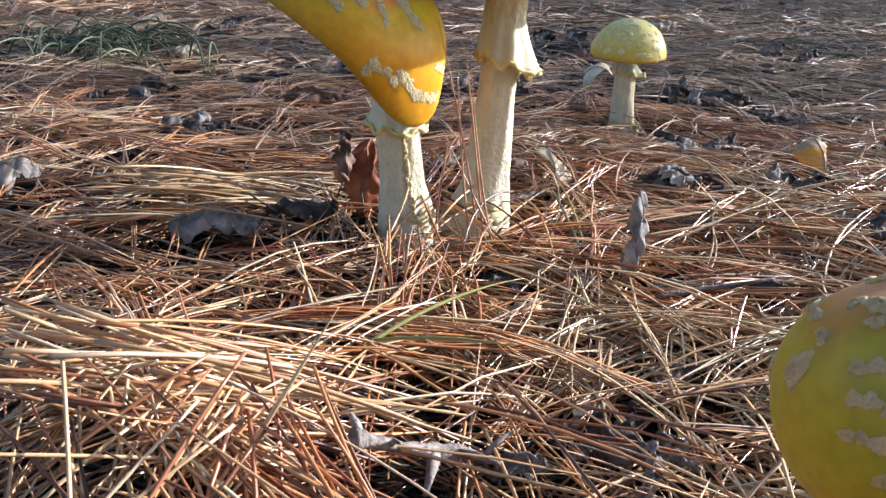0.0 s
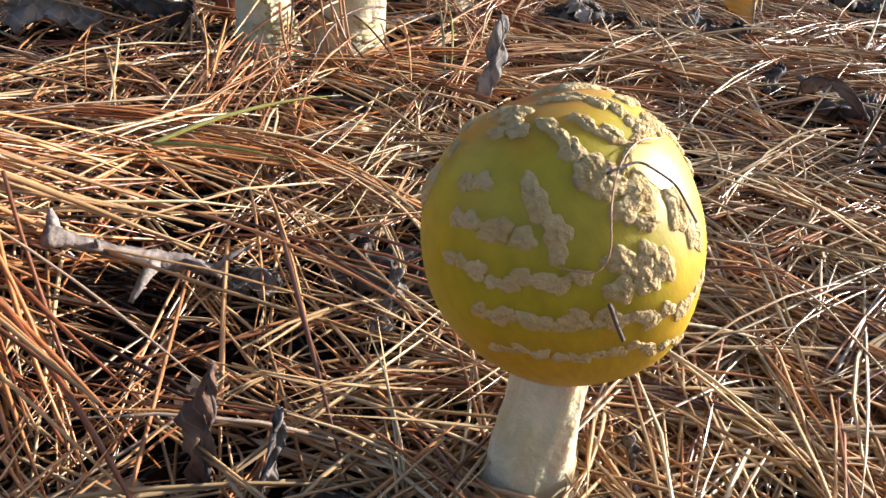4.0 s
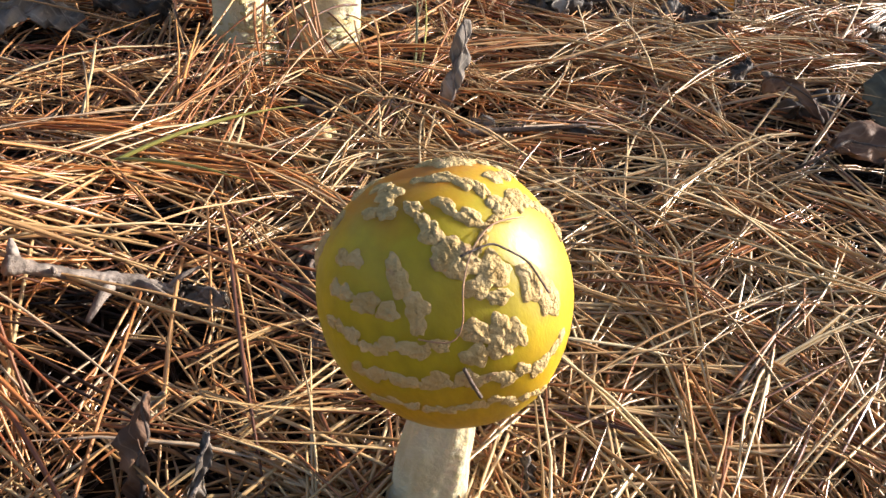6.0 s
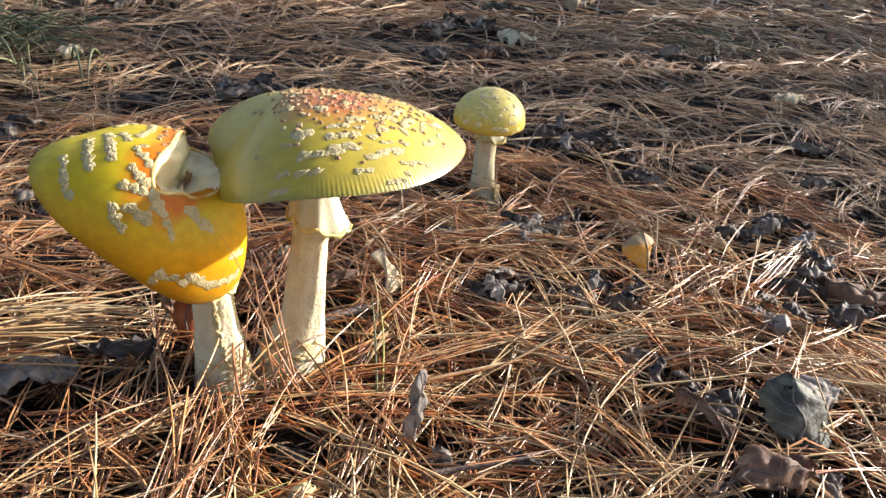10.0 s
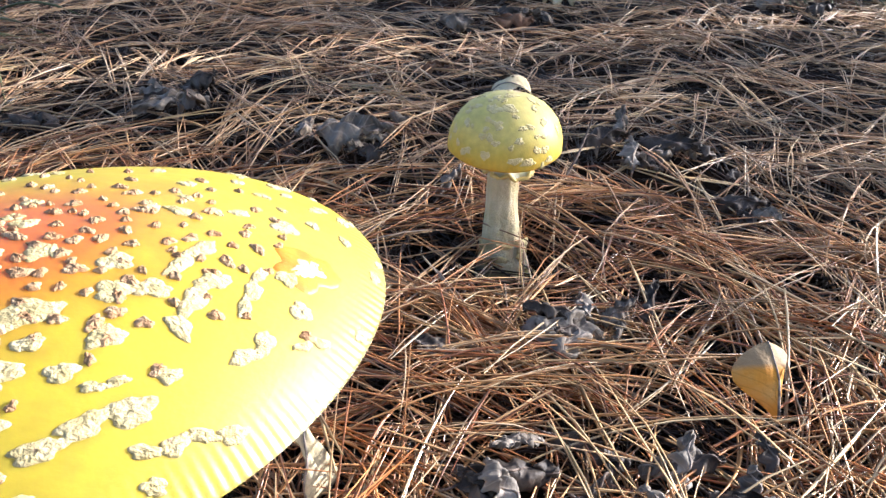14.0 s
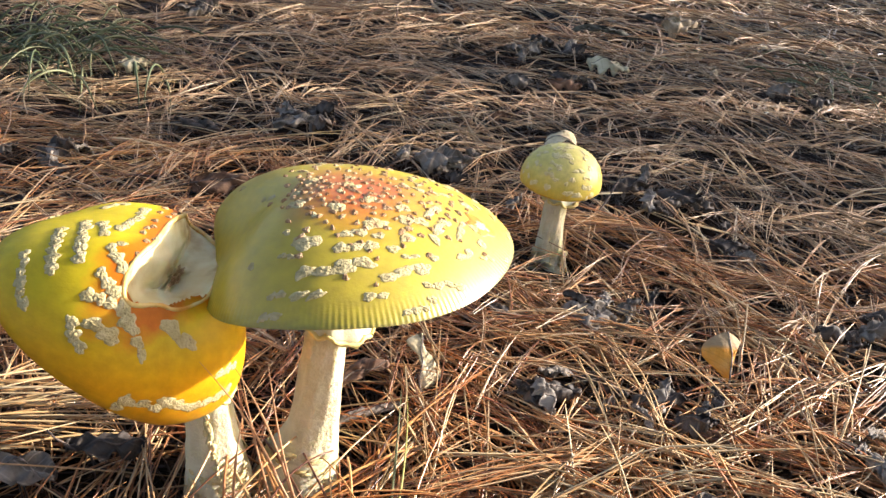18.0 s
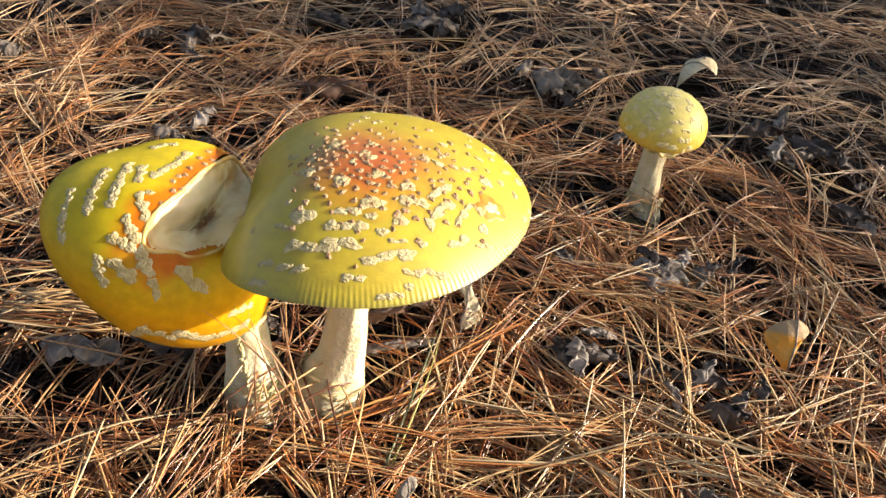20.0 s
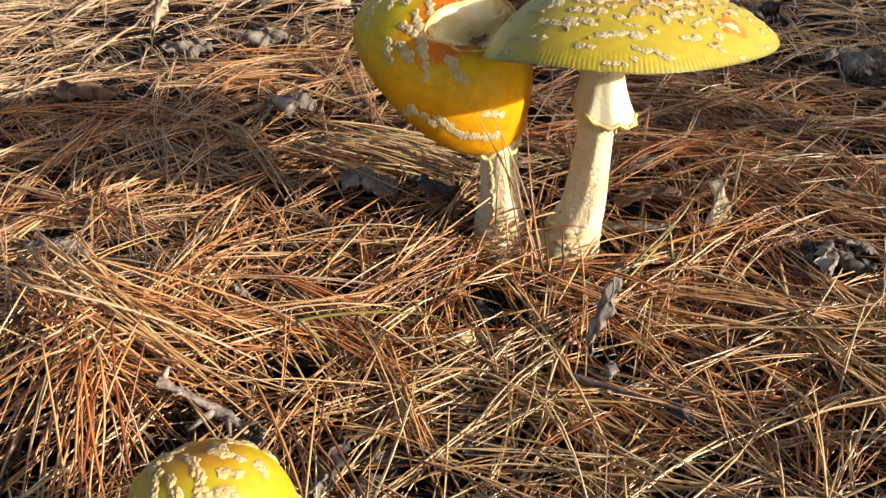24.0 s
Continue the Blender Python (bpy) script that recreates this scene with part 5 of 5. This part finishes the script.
stick("twig", [(-0.02, 0.79, -0.003), (-0.013, 0.785, 0.004), (0.0, 0.80, 0.006)], [0.0012, 0.0009, 0.0006], M_STICK_DARK, "thin black leaf stem on the needles", 8)


def blade(name, p0, p1, p2, wide, mat, label, category="grass blade"):
    line = bezier(p0, p1, p2, 14)
    base = line[0].copy()
    ob = thing(name, base, label, category)
    s = np.linspace(0, 1, 14)
    tv, tf = tube(line - base, wide * 0.5 * np.interp(s, [0, 0.1, 0.6, 1], [0.7, 1, 0.8, 0.12]), 5)
    put("blade", mesh_of("blade", tv, tf, mat), ob)
    return ob


blade("grass_blade", (-0.032, 0.270, 0.004), (-0.006, 0.296, 0.016), (0.024, 0.318, 0.014), 0.0017, M_GREEN, "long thin green grass blade lying on needles")
blade("grass_blade", (-0.028, 0.276, 0.006), (-0.002, 0.270, 0.014), (0.020, 0.262, 0.014), 0.0014, M_GREEN, "thin yellow-green grass blade lying on needles")
blade("grass_blade", (0.056, 0.398, -0.002), (0.052, 0.44, 0.006), (0.046, 0.488, 0.006), 0.0016, M_GREEN_DARK, "bluish-green pine needle lying on brown ones")
blade("grass_blade", (0.058, 0.400, -0.002), (0.058, 0.44, 0.008), (0.050, 0.480, 0.010), 0.0012, M_GREEN, "green pine needle lying on brown ones")

# needles that lean against the caps, and those caught on the button
LEANING = [((0.010, 0.408, -0.010), (0.000, 0.398, 0.045), (-0.014, 0.366, 0.100)), ((0.012, 0.410, -0.010), (0.004, 0.400, 0.045), (-0.004, 0.372, 0.096)),
           ((0.006, 0.402, -0.010), (-0.002, 0.395, 0.03), (-0.006, 0.385, 0.085)), ((0.016, 0.404, -0.008), (0.006, 0.40, 0.03), (0.0, 0.40, 0.078)),
           ((-0.012, 0.398, -0.010), (-0.012, 0.392, 0.02), (-0.006, 0.39, 0.062)), ((0.02, 0.398, -0.008), (0.004, 0.398, 0.022), (-0.012, 0.405, 0.05))]
for a, b, c in LEANING:
    blade("pine_needle", a, b, c, 0.0012, M_NEEDLE_LONG, "long reddish pine needle leaning up against the caps", "pine needle")


for a, b, c in [((0.238, 0.376, -0.004), (0.252, 0.384, 0.016), (0.272, 0.394, 0.034)), ((0.300, 0.372, 0.0), (0.276, 0.384, 0.018), (0.262, 0.398, 0.036)),
                ((0.290, 0.380, 0.004), (0.282, 0.392, 0.026), (0.270, 0.412, 0.046)), ((0.262, 0.360, 0.002), (0.284, 0.372, 0.018), (0.316, 0.380, 0.012)),
                ((0.214, 0.410, -0.002), (0.232, 0.392, 0.024), (0.240, 0.362, 0.032)), ((0.190, 0.350, 0.004), (0.206, 0.372, 0.022), (0.226, 0.402, 0.030))]:
    blade("pine_needle", a, b, c, 0.0012, M_NEEDLE_PALE, "straw-coloured pine needle lying across dead leaves", "pine needle")


def on_cap(cap, rows, wide, mat, label):
    pts = cap.point(np.array([q[0] for q in rows]), np.array([q[1] for q in rows])) + cap.normal(np.array([q[0] for q in rows]), np.array([q[1] for q in rows])) * 0.0014
    t, s = np.linspace(0, 1, len(pts)), np.linspace(0, 1, 24)
    line = np.stack([np.interp(s, t, pts[:, i]) for i in range(3)], -1)
    for _ in range(3):
        line[1:-1] = (line[:-2] + 2 * line[1:-1] + line[2:]) / 4
    ob = thing("pine_needle", line[0].copy(), label, "pine needle")
    tv, tf = tube(line - line[0], wide * 0.5, 5)
    put("blade", mesh_of("blade", tv, tf, mat), ob)


on_cap(BUTTON, [(0.34, -0.14), (0.24, -0.22), (0.17, -0.32), (0.13, -0.42), (0.12, -0.5), (0.06, -0.55), (-0.06, -0.52)], 0.0003, M_NEEDLE_LONG, "thin curved fibre caught on the button mushroom")
on_cap(BUTTON, [(0.14, -0.34), (0.24, -0.28), (0.36, -0.27), (0.45, -0.30)], 0.0004, M_STICK_DARK, "short dark fibre caught on the button mushroom")
on_cap(BUTTON, [(0.08, -0.62), (0.10, -0.68), (0.13, -0.74)], 0.0007, M_STICK_DARK, "tiny dark fibre stuck low on the button mushroom")


def fan(name, n, origin, spread, aim, length, seed, mat, label, wide=0.0016, rise=0.012):
    """A brush of long needles that fan out from one place."""
    rng = np.random.RandomState(seed)
    vs, fs, k = [], [], 0
    for _ in range(n):
        p0 = np.array(origin) + rng.randn(3) * np.array(spread)
        a = radians(aim[0] + (aim[1] - aim[0]) * rng.rand())
        ln = length[0] + (length[1] - length[0]) * rng.rand()
        p2 = p0 + ln * np.array([math.cos(a), math.sin(a), 0])
        p2[2] = float(height(np.array(p2[0]), np.array(p2[1]))) + 0.004 + 0.008 * rng.rand()
        p1 = (p0 + p2) / 2 + np.array([rng.randn() * 0.004, rng.randn() * 0.004, rise * (0.3 + rng.rand())])
        tv, tf = tube(bezier(p0, p1, p2, 9), wide * 0.5 * (0.75 + 0.5 * rng.rand()) * np.interp(np.linspace(0, 1, 9), [0, 0.6, 1], [0.9, 1, 0.3]), 4)
        vs.append(tv), fs.append(tf + k)
        k += len(tv)
    tagged(put(name, mesh_of(name, np.concatenate(vs), np.concatenate(fs), mat)), label, "pine needles", kind="stuff")


SPOTS.append((-0.055, 0.172, 0.030, 0.30))
fan("needle_clump", 13, (-0.100, 0.196, 0.043), (0.012, 0.010, 0.003), (4, 34), (0.07, 0.12), 32, M_NEEDLE_PALE, "sheaf of pale straw needles slanting down over a heap", 0.0013, 0.010)
fan("needle_clump", 32, (-0.094, 0.192, 0.041), (0.014, 0.012, 0.003), (-5, 50), (0.07, 0.11), 37, M_NEEDLE, "brown needles mixed into a pale sheaf", 0.0012, 0.010)
fan("needle_clump", 40, (-0.053, 0.197, 0.033), (0.014, 0.008, 0.004), (-170, -10), (0.045, 0.090), 31, M_NEEDLE, "brush of long brown needles fanning down from the top of a heap", 0.0010, 0.006)
fan("needle_clump", 14, (-0.046, 0.197, 0.031), (0.010, 0.006, 0.003), (-100, -20), (0.045, 0.085), 38, M_NEEDLE_RED, "rust-brown needles fanning down the side of a heap", 0.0010, 0.006)
fan("needle_clump", 9, (-0.058, 0.195, 0.034), (0.016, 0.008, 0.004), (-160, -30), (0.05, 0.10), 44, M_NEEDLE_PALE, "straw-coloured needles fanning down from the top of a heap", 0.0010, 0.008)
fan("needle_clump", 40, (-0.150, 0.400, 0.014), (0.016, 0.012, 0.003), (18, 62), (0.07, 0.12), 40, M_NEEDLE_PALE, "loose sheaf of straw needles lying beside the leaning mushroom", 0.0011, 0.010)
fan("needle_clump", 12, (-0.125, 0.280, 0.006), (0.020, 0.016, 0.004), (-44, 5), (0.08, 0.13), 33, M_NEEDLE_PALE, "loose straw-coloured needles lying side by side", 0.0011, 0.012)
fan("needle_clump", 12, (0.005, 0.245, 0.006), (0.016, 0.014, 0.002), (-90, -10), (0.06, 0.11), 34, M_NEEDLE, "loose bundle of long brown needles", 0.0011)
fan("needle_clump", 16, (0.0, 0.425, 0.012), (0.022, 0.004, 0.004), (-130, -40), (0.04, 0.07), 39, M_NEEDLE, "brown needles lying against the swollen feet of the stems", 0.0011)
blade("pine_needle", (-0.052, 0.180, 0.008), (-0.040, 0.188, 0.030), (-0.0257, 0.198, 0.054), 0.0015, M_NEEDLE_PALE, "single straw needle sticking up out of a clump", "pine needle")
fan("grass_tuft", 100, (-0.41, 0.94, 0.0), (0.05, 0.05, 0.001), (-140, 120), (0.05, 0.11), 35, M_GREEN_DARK, "tuft of green grass at the edge of the needles", 0.0022, 0.05)
fan("grass_tuft", 50, (0.50, 1.35, 0.0), (0.06, 0.05, 0.001), (-140, 120), (0.05, 0.09), 36, M_GREEN_DARK, "thin green grass among far needles", 0.002, 0.03)


# ---- the needle litter ----
# hollows where the litter lies open
for x, y, r, keep in ((0.238, 0.408, 0.020, 0.14), (0.206, 0.312, 0.013, 0.12), (0.220, 0.298, 0.012, 0.12), (0.192, 0.392, 0.012, 0.25), (0.176, 0.368, 0.010, 0.3),
                      (0.150, 0.338, 0.010, 0.3), (0.098, 0.310, 0.011, 0.2), (0.061, 0.286, 0.009, 0.2), (0.080, 0.250, 0.010, 0.2), (0.028, 0.246, 0.009, 0.25),
                      (0.310, 0.490, 0.018, 0.2), (0.255, 0.320, 0.012, 0.2), (0.128, 0.668, 0.026, 0.25), (0.245, 0.365, 0.012, 0.25), (0.028, 0.322, 0.008, 0.5), (0.018, 0.336, 0.009, 0.25),
                      (-0.012, 0.190, 0.008, 0.15), (-0.004, 0.204, 0.008, 0.15), (0.020, 0.178, 0.008, 0.15), (0.007, 0.165, 0.008, 0.15)):
    SPOTS.append((x, y, r, keep))


def pit(x, y):
    """High where the litter is open down to the dark layer below."""
    return (np.sin(67 * x + 29 * y + 0.7) + np.sin(-38 * x + 71 * y + 2.1) + np.sin(97 * x - 53 * y + 4.0) + np.sin(19 * x + 113 * y + 5.2)
            + 0.8 * np.sin(143 * x + 61 * y + 1.1) + 0.8 * np.sin(-121 * x + 87 * y + 3.3))


def needle_mesh(name, n, sampler, length, width, lift, tilt, rings, seed, mat, bend=0.10, heading=None, patchy=0.16, cover=0.80, pits=9.0, k=2, spread=0.0008, fan_out=0.05):
    """Fascicles of k needles, each a thin curved three-sided blade, lying over one another."""
    rng = np.random.RandomState(seed)
    m = n // k
    c = sampler(rng, m)
    yaw = rng.rand(m) * 2 * np.pi if heading is None else heading(rng, c)
    c, yaw = np.repeat(c, k, 0) + rng.randn(m * k, 2) * spread, np.repeat(yaw, k) + rng.randn(m * k) * fan_out
    n = m * k
    ln = length[0] + (length[1] - length[0]) * np.repeat(rng.rand(m), k) * (0.85 + 0.15 * rng.rand(n))
    z0 = np.repeat(lift[0] + (lift[1] - lift[0]) * rng.rand(m) ** 1.3, k) + rng.rand(n) * 0.001
    slope = np.repeat(rng.randn(m) * tilt, k) + rng.randn(n) * 0.02
    kap, sag = rng.randn(n) * bend, np.abs(rng.randn(n)) * 0.045
    s = np.linspace(0, 1, rings)[None, :]
    d = np.stack([np.cos(yaw), np.sin(yaw)], -1)
    side = np.stack([-d[:, 1], d[:, 0]], -1)
    xy = c[:, None] + d[:, None] * ((s - 0.5) * ln[:, None])[..., None] + side[:, None] * ((kap * ln)[:, None] * (4 * (s - 0.5) ** 2 - 0.33))[..., None]
    under = height(xy[..., 0], xy[..., 1])
    under = under[:, :1] + (under[:, -1:] - under[:, :1]) * s + 0.5 * (under.max(1) - 0.5 * (under[:, 0] + under[:, -1]))[:, None]
    z = under + z0[:, None] + slope[:, None] * (s - 0.5) * ln[:, None] - (sag * ln)[:, None] * (4 * (s - 0.5) ** 2 - 0.5)
    z = np.maximum(z, height(xy[..., 0], xy[..., 1]) - 0.009)
    p = np.concatenate([xy, z[..., None]], -1)
    field = np.sin(41 * c[:, 0] + 13 * c[:, 1] + 1.0) + np.sin(-19 * c[:, 0] + 47 * c[:, 1]) + np.sin(83 * c[:, 0] - 61 * c[:, 1] + 2.0) + np.sin(71 * c[:, 0] + 97 * c[:, 1] + seed)
    clear = np.repeat(rng.rand(m), k) < cover + patchy * field
    for (x, y), r in STEMS:
        clear &= np.hypot(p[..., 0] - x, p[..., 1] - y).min(1) > r * 0.78
    dice = np.repeat(rng.rand(m), k)
    clear &= (pit(p[..., 0], p[..., 1]).max(1) < pits) | (dice < 0.16)
    for x, y, r, keep in SPOTS:
        clear &= (np.hypot(p[..., 0] - x, p[..., 1] - y).min(1) > r) | (dice < keep)
    p, yaw, side, n = p[clear], yaw[clear], side[clear], int(clear.sum())
    w = (width[0] + (width[1] - width[0]) * rng.rand(n))[:, None] * 0.5 * np.array([np.interp(np.linspace(0, 1, rings), [0, 0.06, 0.7, 1], [0.6, 1, 0.9, 0.15])])
    roll = rng.rand(n) * 2 * np.pi
    v = np.empty((n, rings, 3, 3))
    for q in range(3):
        a = roll + q * 2 * np.pi / 3
        v[:, :, q, :2] = p[..., :2] + side[:, None] * (w * np.cos(a)[:, None])[..., None]
        v[:, :, q, 2] = p[..., 2] + w * np.sin(a)[:, None]
    f = grid_faces(rings, 3, True)
    faces = (f[None] + (np.arange(n) * rings * 3)[:, None, None]).reshape(-1, 4)
    return mesh_of(name, v.reshape(-1, 3), faces, mat)


def box(x0, x1, y0, y1, hole=None):
    def sample(rng, m):
        out = np.empty((0, 2))
        while len(out) < m:
            q = np.stack([x0 + (x1 - x0) * rng.rand(m * 2), y0 + (y1 - y0) * rng.rand(m * 2)], -1)
            if hole:
                q = q[~((q[:, 0] > hole[0]) & (q[:, 0] < hole[1]) & (q[:, 1] > hole[2]) & (q[:, 1] < hole[3]))]
            out = np.concatenate([out, q])
        return out[:m]
    return sample


def wedge(rng, m):
    """The floor that the view opens on, far off."""
    y = 1.3 + 3.2 * rng.rand(m) ** 1.2
    return np.stack([-0.25 - 0.42 * y + (0.35 + 1.06 * y) * rng.rand(m), y], -1)


def litter(name, me, label):
    tagged(put(name, me), label, "pine needles", kind="stuff")


NEAR = (-0.36, 0.44, 0.06, 0.76)
# The lower layers carry the gap shade in their near-black colour.
litter("rotting_gap_shade_litter", needle_mesh("litter_near_old", 24000, box(*NEAR), (0.05, 0.12), (0.0009, 0.0014), (-0.008, 0.004), 0.04, 4, 21, M_NEEDLE_OLD_SHADE, 0.04),
       "lower layer of rotting pine needles, blackened for shade in the gaps")
litter("pine_needle_litter", needle_mesh("litter_near", 29000, box(*NEAR), (0.045, 0.13), (0.00065, 0.00115), (0.003, 0.016), 0.10, 5, 11, M_NEEDLE, 0.03, patchy=0.30, cover=0.85, pits=1.9, k=3, spread=0.0012, fan_out=0.06),
       "dense layer of fallen dry brown pine needles")
litter("rotting_gap_shade_litter", needle_mesh("litter_mid_old", 24000, box(-0.8, 0.85, 0.05, 1.4, NEAR), (0.06, 0.13), (0.001, 0.0016), (-0.007, 0.004), 0.04, 4, 22, M_NEEDLE_OLD_SHADE, 0.05),
       "lower layer of rotting pine needles behind, blackened for gap shade")
litter("pine_needle_litter", needle_mesh("litter_mid", 30000, box(-0.8, 0.85, 0.05, 1.4, NEAR), (0.05, 0.13), (0.0007, 0.0011), (0.003, 0.018), 0.10, 4, 12, M_NEEDLE_DRY, 0.025, patchy=0.30, cover=0.85, pits=2.15, k=3, spread=0.0012, fan_out=0.06),
       "dense layer of fallen dry brown pine needles behind the mushrooms")
litter("rotting_gap_shade_litter", needle_mesh("litter_far_old", 12000, wedge, (0.09, 0.17), (0.0018, 0.003), (-0.002, 0.004), 0.04, 4, 23, M_NEEDLE_OLD_SHADE, 0.06),
       "lower layer of rotting needles under the trees, blackened for gap shade")
litter("pine_needle_litter", needle_mesh("litter_far", 17000, wedge, (0.09, 0.17), (0.0014, 0.0024), (0.0, 0.022), 0.12, 4, 13, M_NEEDLE_DRY, 0.04),
       "fallen brown pine needles spreading into the shade")
litter("pine_needle_litter", needle_mesh("litter_around", 24000, box(-2.0, 2.2, -1.2, 2.8, (-0.78, 0.83, 0.07, 1.38)), (0.10, 0.19), (0.002, 0.0034), (-0.002, 0.014), 0.08, 3, 24, M_NEEDLE_DRY, 0.04),
       "fallen brown pine needles all round the mushrooms")
litter("needle_bundles", needle_mesh("bundles", 2600, box(-0.30, 0.40, 0.10, 0.62), (0.07, 0.13), (0.0008, 0.0012), (0.007, 0.017), 0.08, 6, 41, M_NEEDLE, 0.05, pits=2.4, k=13, spread=0.0045, fan_out=0.07),
       "loose bundles of brown needles lying side by side")
litter("needle_bundles", needle_mesh("bundles_rusty", 700, box(-0.10, 0.36, 0.16, 0.56), (0.06, 0.12), (0.0008, 0.0013), (0.008, 0.018), 0.08, 6, 42, M_NEEDLE_RED, 0.05, pits=2.4, k=10, spread=0.0045, fan_out=0.09),
       "loose bundles of rust-orange needles lying side by side")
litter("broken_needles", needle_mesh("broken", 8500, box(-0.36, 0.44, 0.08, 0.80), (0.012, 0.04), (0.0007, 0.0013), (-0.004, 0.014), 0.12, 3, 16, M_NEEDLE, 0.04, pits=2.2),
       "short broken pieces of needles strewn through the litter")
litter("broken_needles", needle_mesh("broken_pale", 1100, box(-0.14, 0.14, 0.12, 0.27), (0.010, 0.04), (0.0007, 0.0012), (0.0, 0.014), 0.15, 3, 18, M_NEEDLE_PALE, 0.04, pits=2.2),
       "short pale broken needles strewn over the front of the litter")
litter("loose_needles", needle_mesh("loose_pale", 2200, box(-0.4, 0.45, 0.08, 0.95), (0.07, 0.13), (0.0009, 0.0014), (0.008, 0.017), 0.10, 6, 14, M_NEEDLE_PALE, 0.04, pits=2.2),
       "pale straw-coloured needles lying on top of the litter")
# Straw needles laid thicker in these three to stand for sun glare.
litter("loose_needles", needle_mesh("loose_straw", 1700, box(0.0, 0.36, 0.14, 0.52), (0.05, 0.12), (0.0008, 0.0013), (0.008, 0.018), 0.11, 6, 17, M_NEEDLE_PALE, 0.04, pits=2.2),
       "pale needles over the front of the litter, thickened for sun glare")
litter("loose_needles", needle_mesh("loose_front", 3000, box(0.02, 0.30, 0.12, 0.34), (0.05, 0.11), (0.0008, 0.0012), (0.006, 0.017), 0.11, 6, 19, M_NEEDLE_PALE, 0.04),
       "pale needles beside the button mushroom, thickened for sun glare")
litter("loose_needles", needle_mesh("loose_right", 1500, box(0.12, 0.44, 0.30, 0.64), (0.06, 0.13), (0.0008, 0.0013), (0.009, 0.020), 0.13, 6, 43, M_NEEDLE_PALE, 0.04, pits=2.3),
       "straw needles round the dead leaves, added for glare")
litter("loose_needles", needle_mesh("loose_rusty", 1900, box(-0.04, 0.38, 0.28, 0.62), (0.05, 0.11), (0.0010, 0.0015), (0.006, 0.015), 0.12, 6, 15, M_NEEDLE_RED, 0.04, pits=2.2),
       "fresh rust-orange needles lying on top of the litter")


# ---- unseen pines, added out of view to throw the shade ----
def pine(x, y, r, seed):
    rng = np.random.RandomState(seed)
    ob = thing("shade_pine_tree", (x, y, -0.05), "unseen pine tree with rough brown bark, added to shade the ground", "tree", "pines round the place")
    zz = np.linspace(0, 9, 30)
    line = np.stack([0.05 * np.sin(zz + seed), 0.05 * np.cos(zz * 0.8 + seed) - 0.05, zz], -1)
    tv, tf = tube(line, np.interp(zz, [0, 0.25, 9], [r * 1.25, r, r * 0.35]), 26, 0.12, seed)
    put("trunk", mesh_of("trunk", tv, tf, M_BARK), ob)
    for i in range(14):
        z = 4.4 + 4.4 * rng.rand()
        a = rng.rand() * 6.3
        q = np.array([0, 0, z])
        e = q + np.array([math.cos(a), math.sin(a), 0.1]) * (0.8 + 1.0 * rng.rand())
        tv, tf = tube(bezier(q, (q + e) / 2 + np.array([0, 0, 0.15]), e, 8), np.linspace(0.05, 0.012, 8), 7)
        limb = put("limb", mesh_of("limb", tv, tf, M_BARK), ob)
        n = 160
        t = 0.3 + 0.7 * rng.rand(n)
        c = q + (e - q) * t[:, None] + rng.randn(n, 3) * 0.12
        d = rng.randn(n, 3)
        d /= np.linalg.norm(d, axis=1)[:, None]
        s = np.cross(d, [0.3, 0.2, 0.9]) * 0.02
        v = np.stack([c - s, c + s, c + d * 0.16 + s * 0.2, c + d * 0.16 - s * 0.2], 1).reshape(-1, 3)
        put("needle_sprays", mesh_of("needle_sprays", v, np.arange(n * 4).reshape(-1, 4), M_FOLIAGE, smooth=False), limb)
    return ob


def shade_sapling(d, s, r, top, seed):
    """A thin straight young pine, bare below, added out of view to break the sun."""
    ob = thing("shade_young_pine", (d * 0.92 - s * 0.39, d * 0.39 + s * 0.92, -0.05), "thin bare young pine stem, unseen, added to cast partial shade", "tree", "young pines of a thicket")
    zz = np.linspace(0, top, 14)
    tv, tf = tube(np.stack([0.012 * np.sin(1.3 * zz + seed), 0.012 * np.cos(1.1 * zz + seed), zz], -1), np.linspace(r * 1.15, r * 0.7, 14), 9, 0.2, seed)
    put("trunk", mesh_of("trunk", tv, tf, M_BARK), ob)


# Spacing, thickness and tops tune how much shade falls and where it ends.
rng = np.random.RandomState(61)
for i in range(58):
    s = 0.50 + 0.050 * i + 0.018 * rng.randn()
    d = 5.0 + 0.05 * i + 2.5 * rng.rand()
    shade_sapling(d, s, 0.0225 + 0.008 * rng.rand(), 0.4 * (d + 1.2) + 0.5 * rng.rand() if s > 0.70 else 0.364 * (d + 0.02) + 0.05, i)
for d, s, r, k in ((6.4, 2.22, 0.3, 3), (8.2, 3.2, 0.40, 4)):
    pine(d * 0.92 - s * 0.39, d * 0.39 + s * 0.92, r, k)
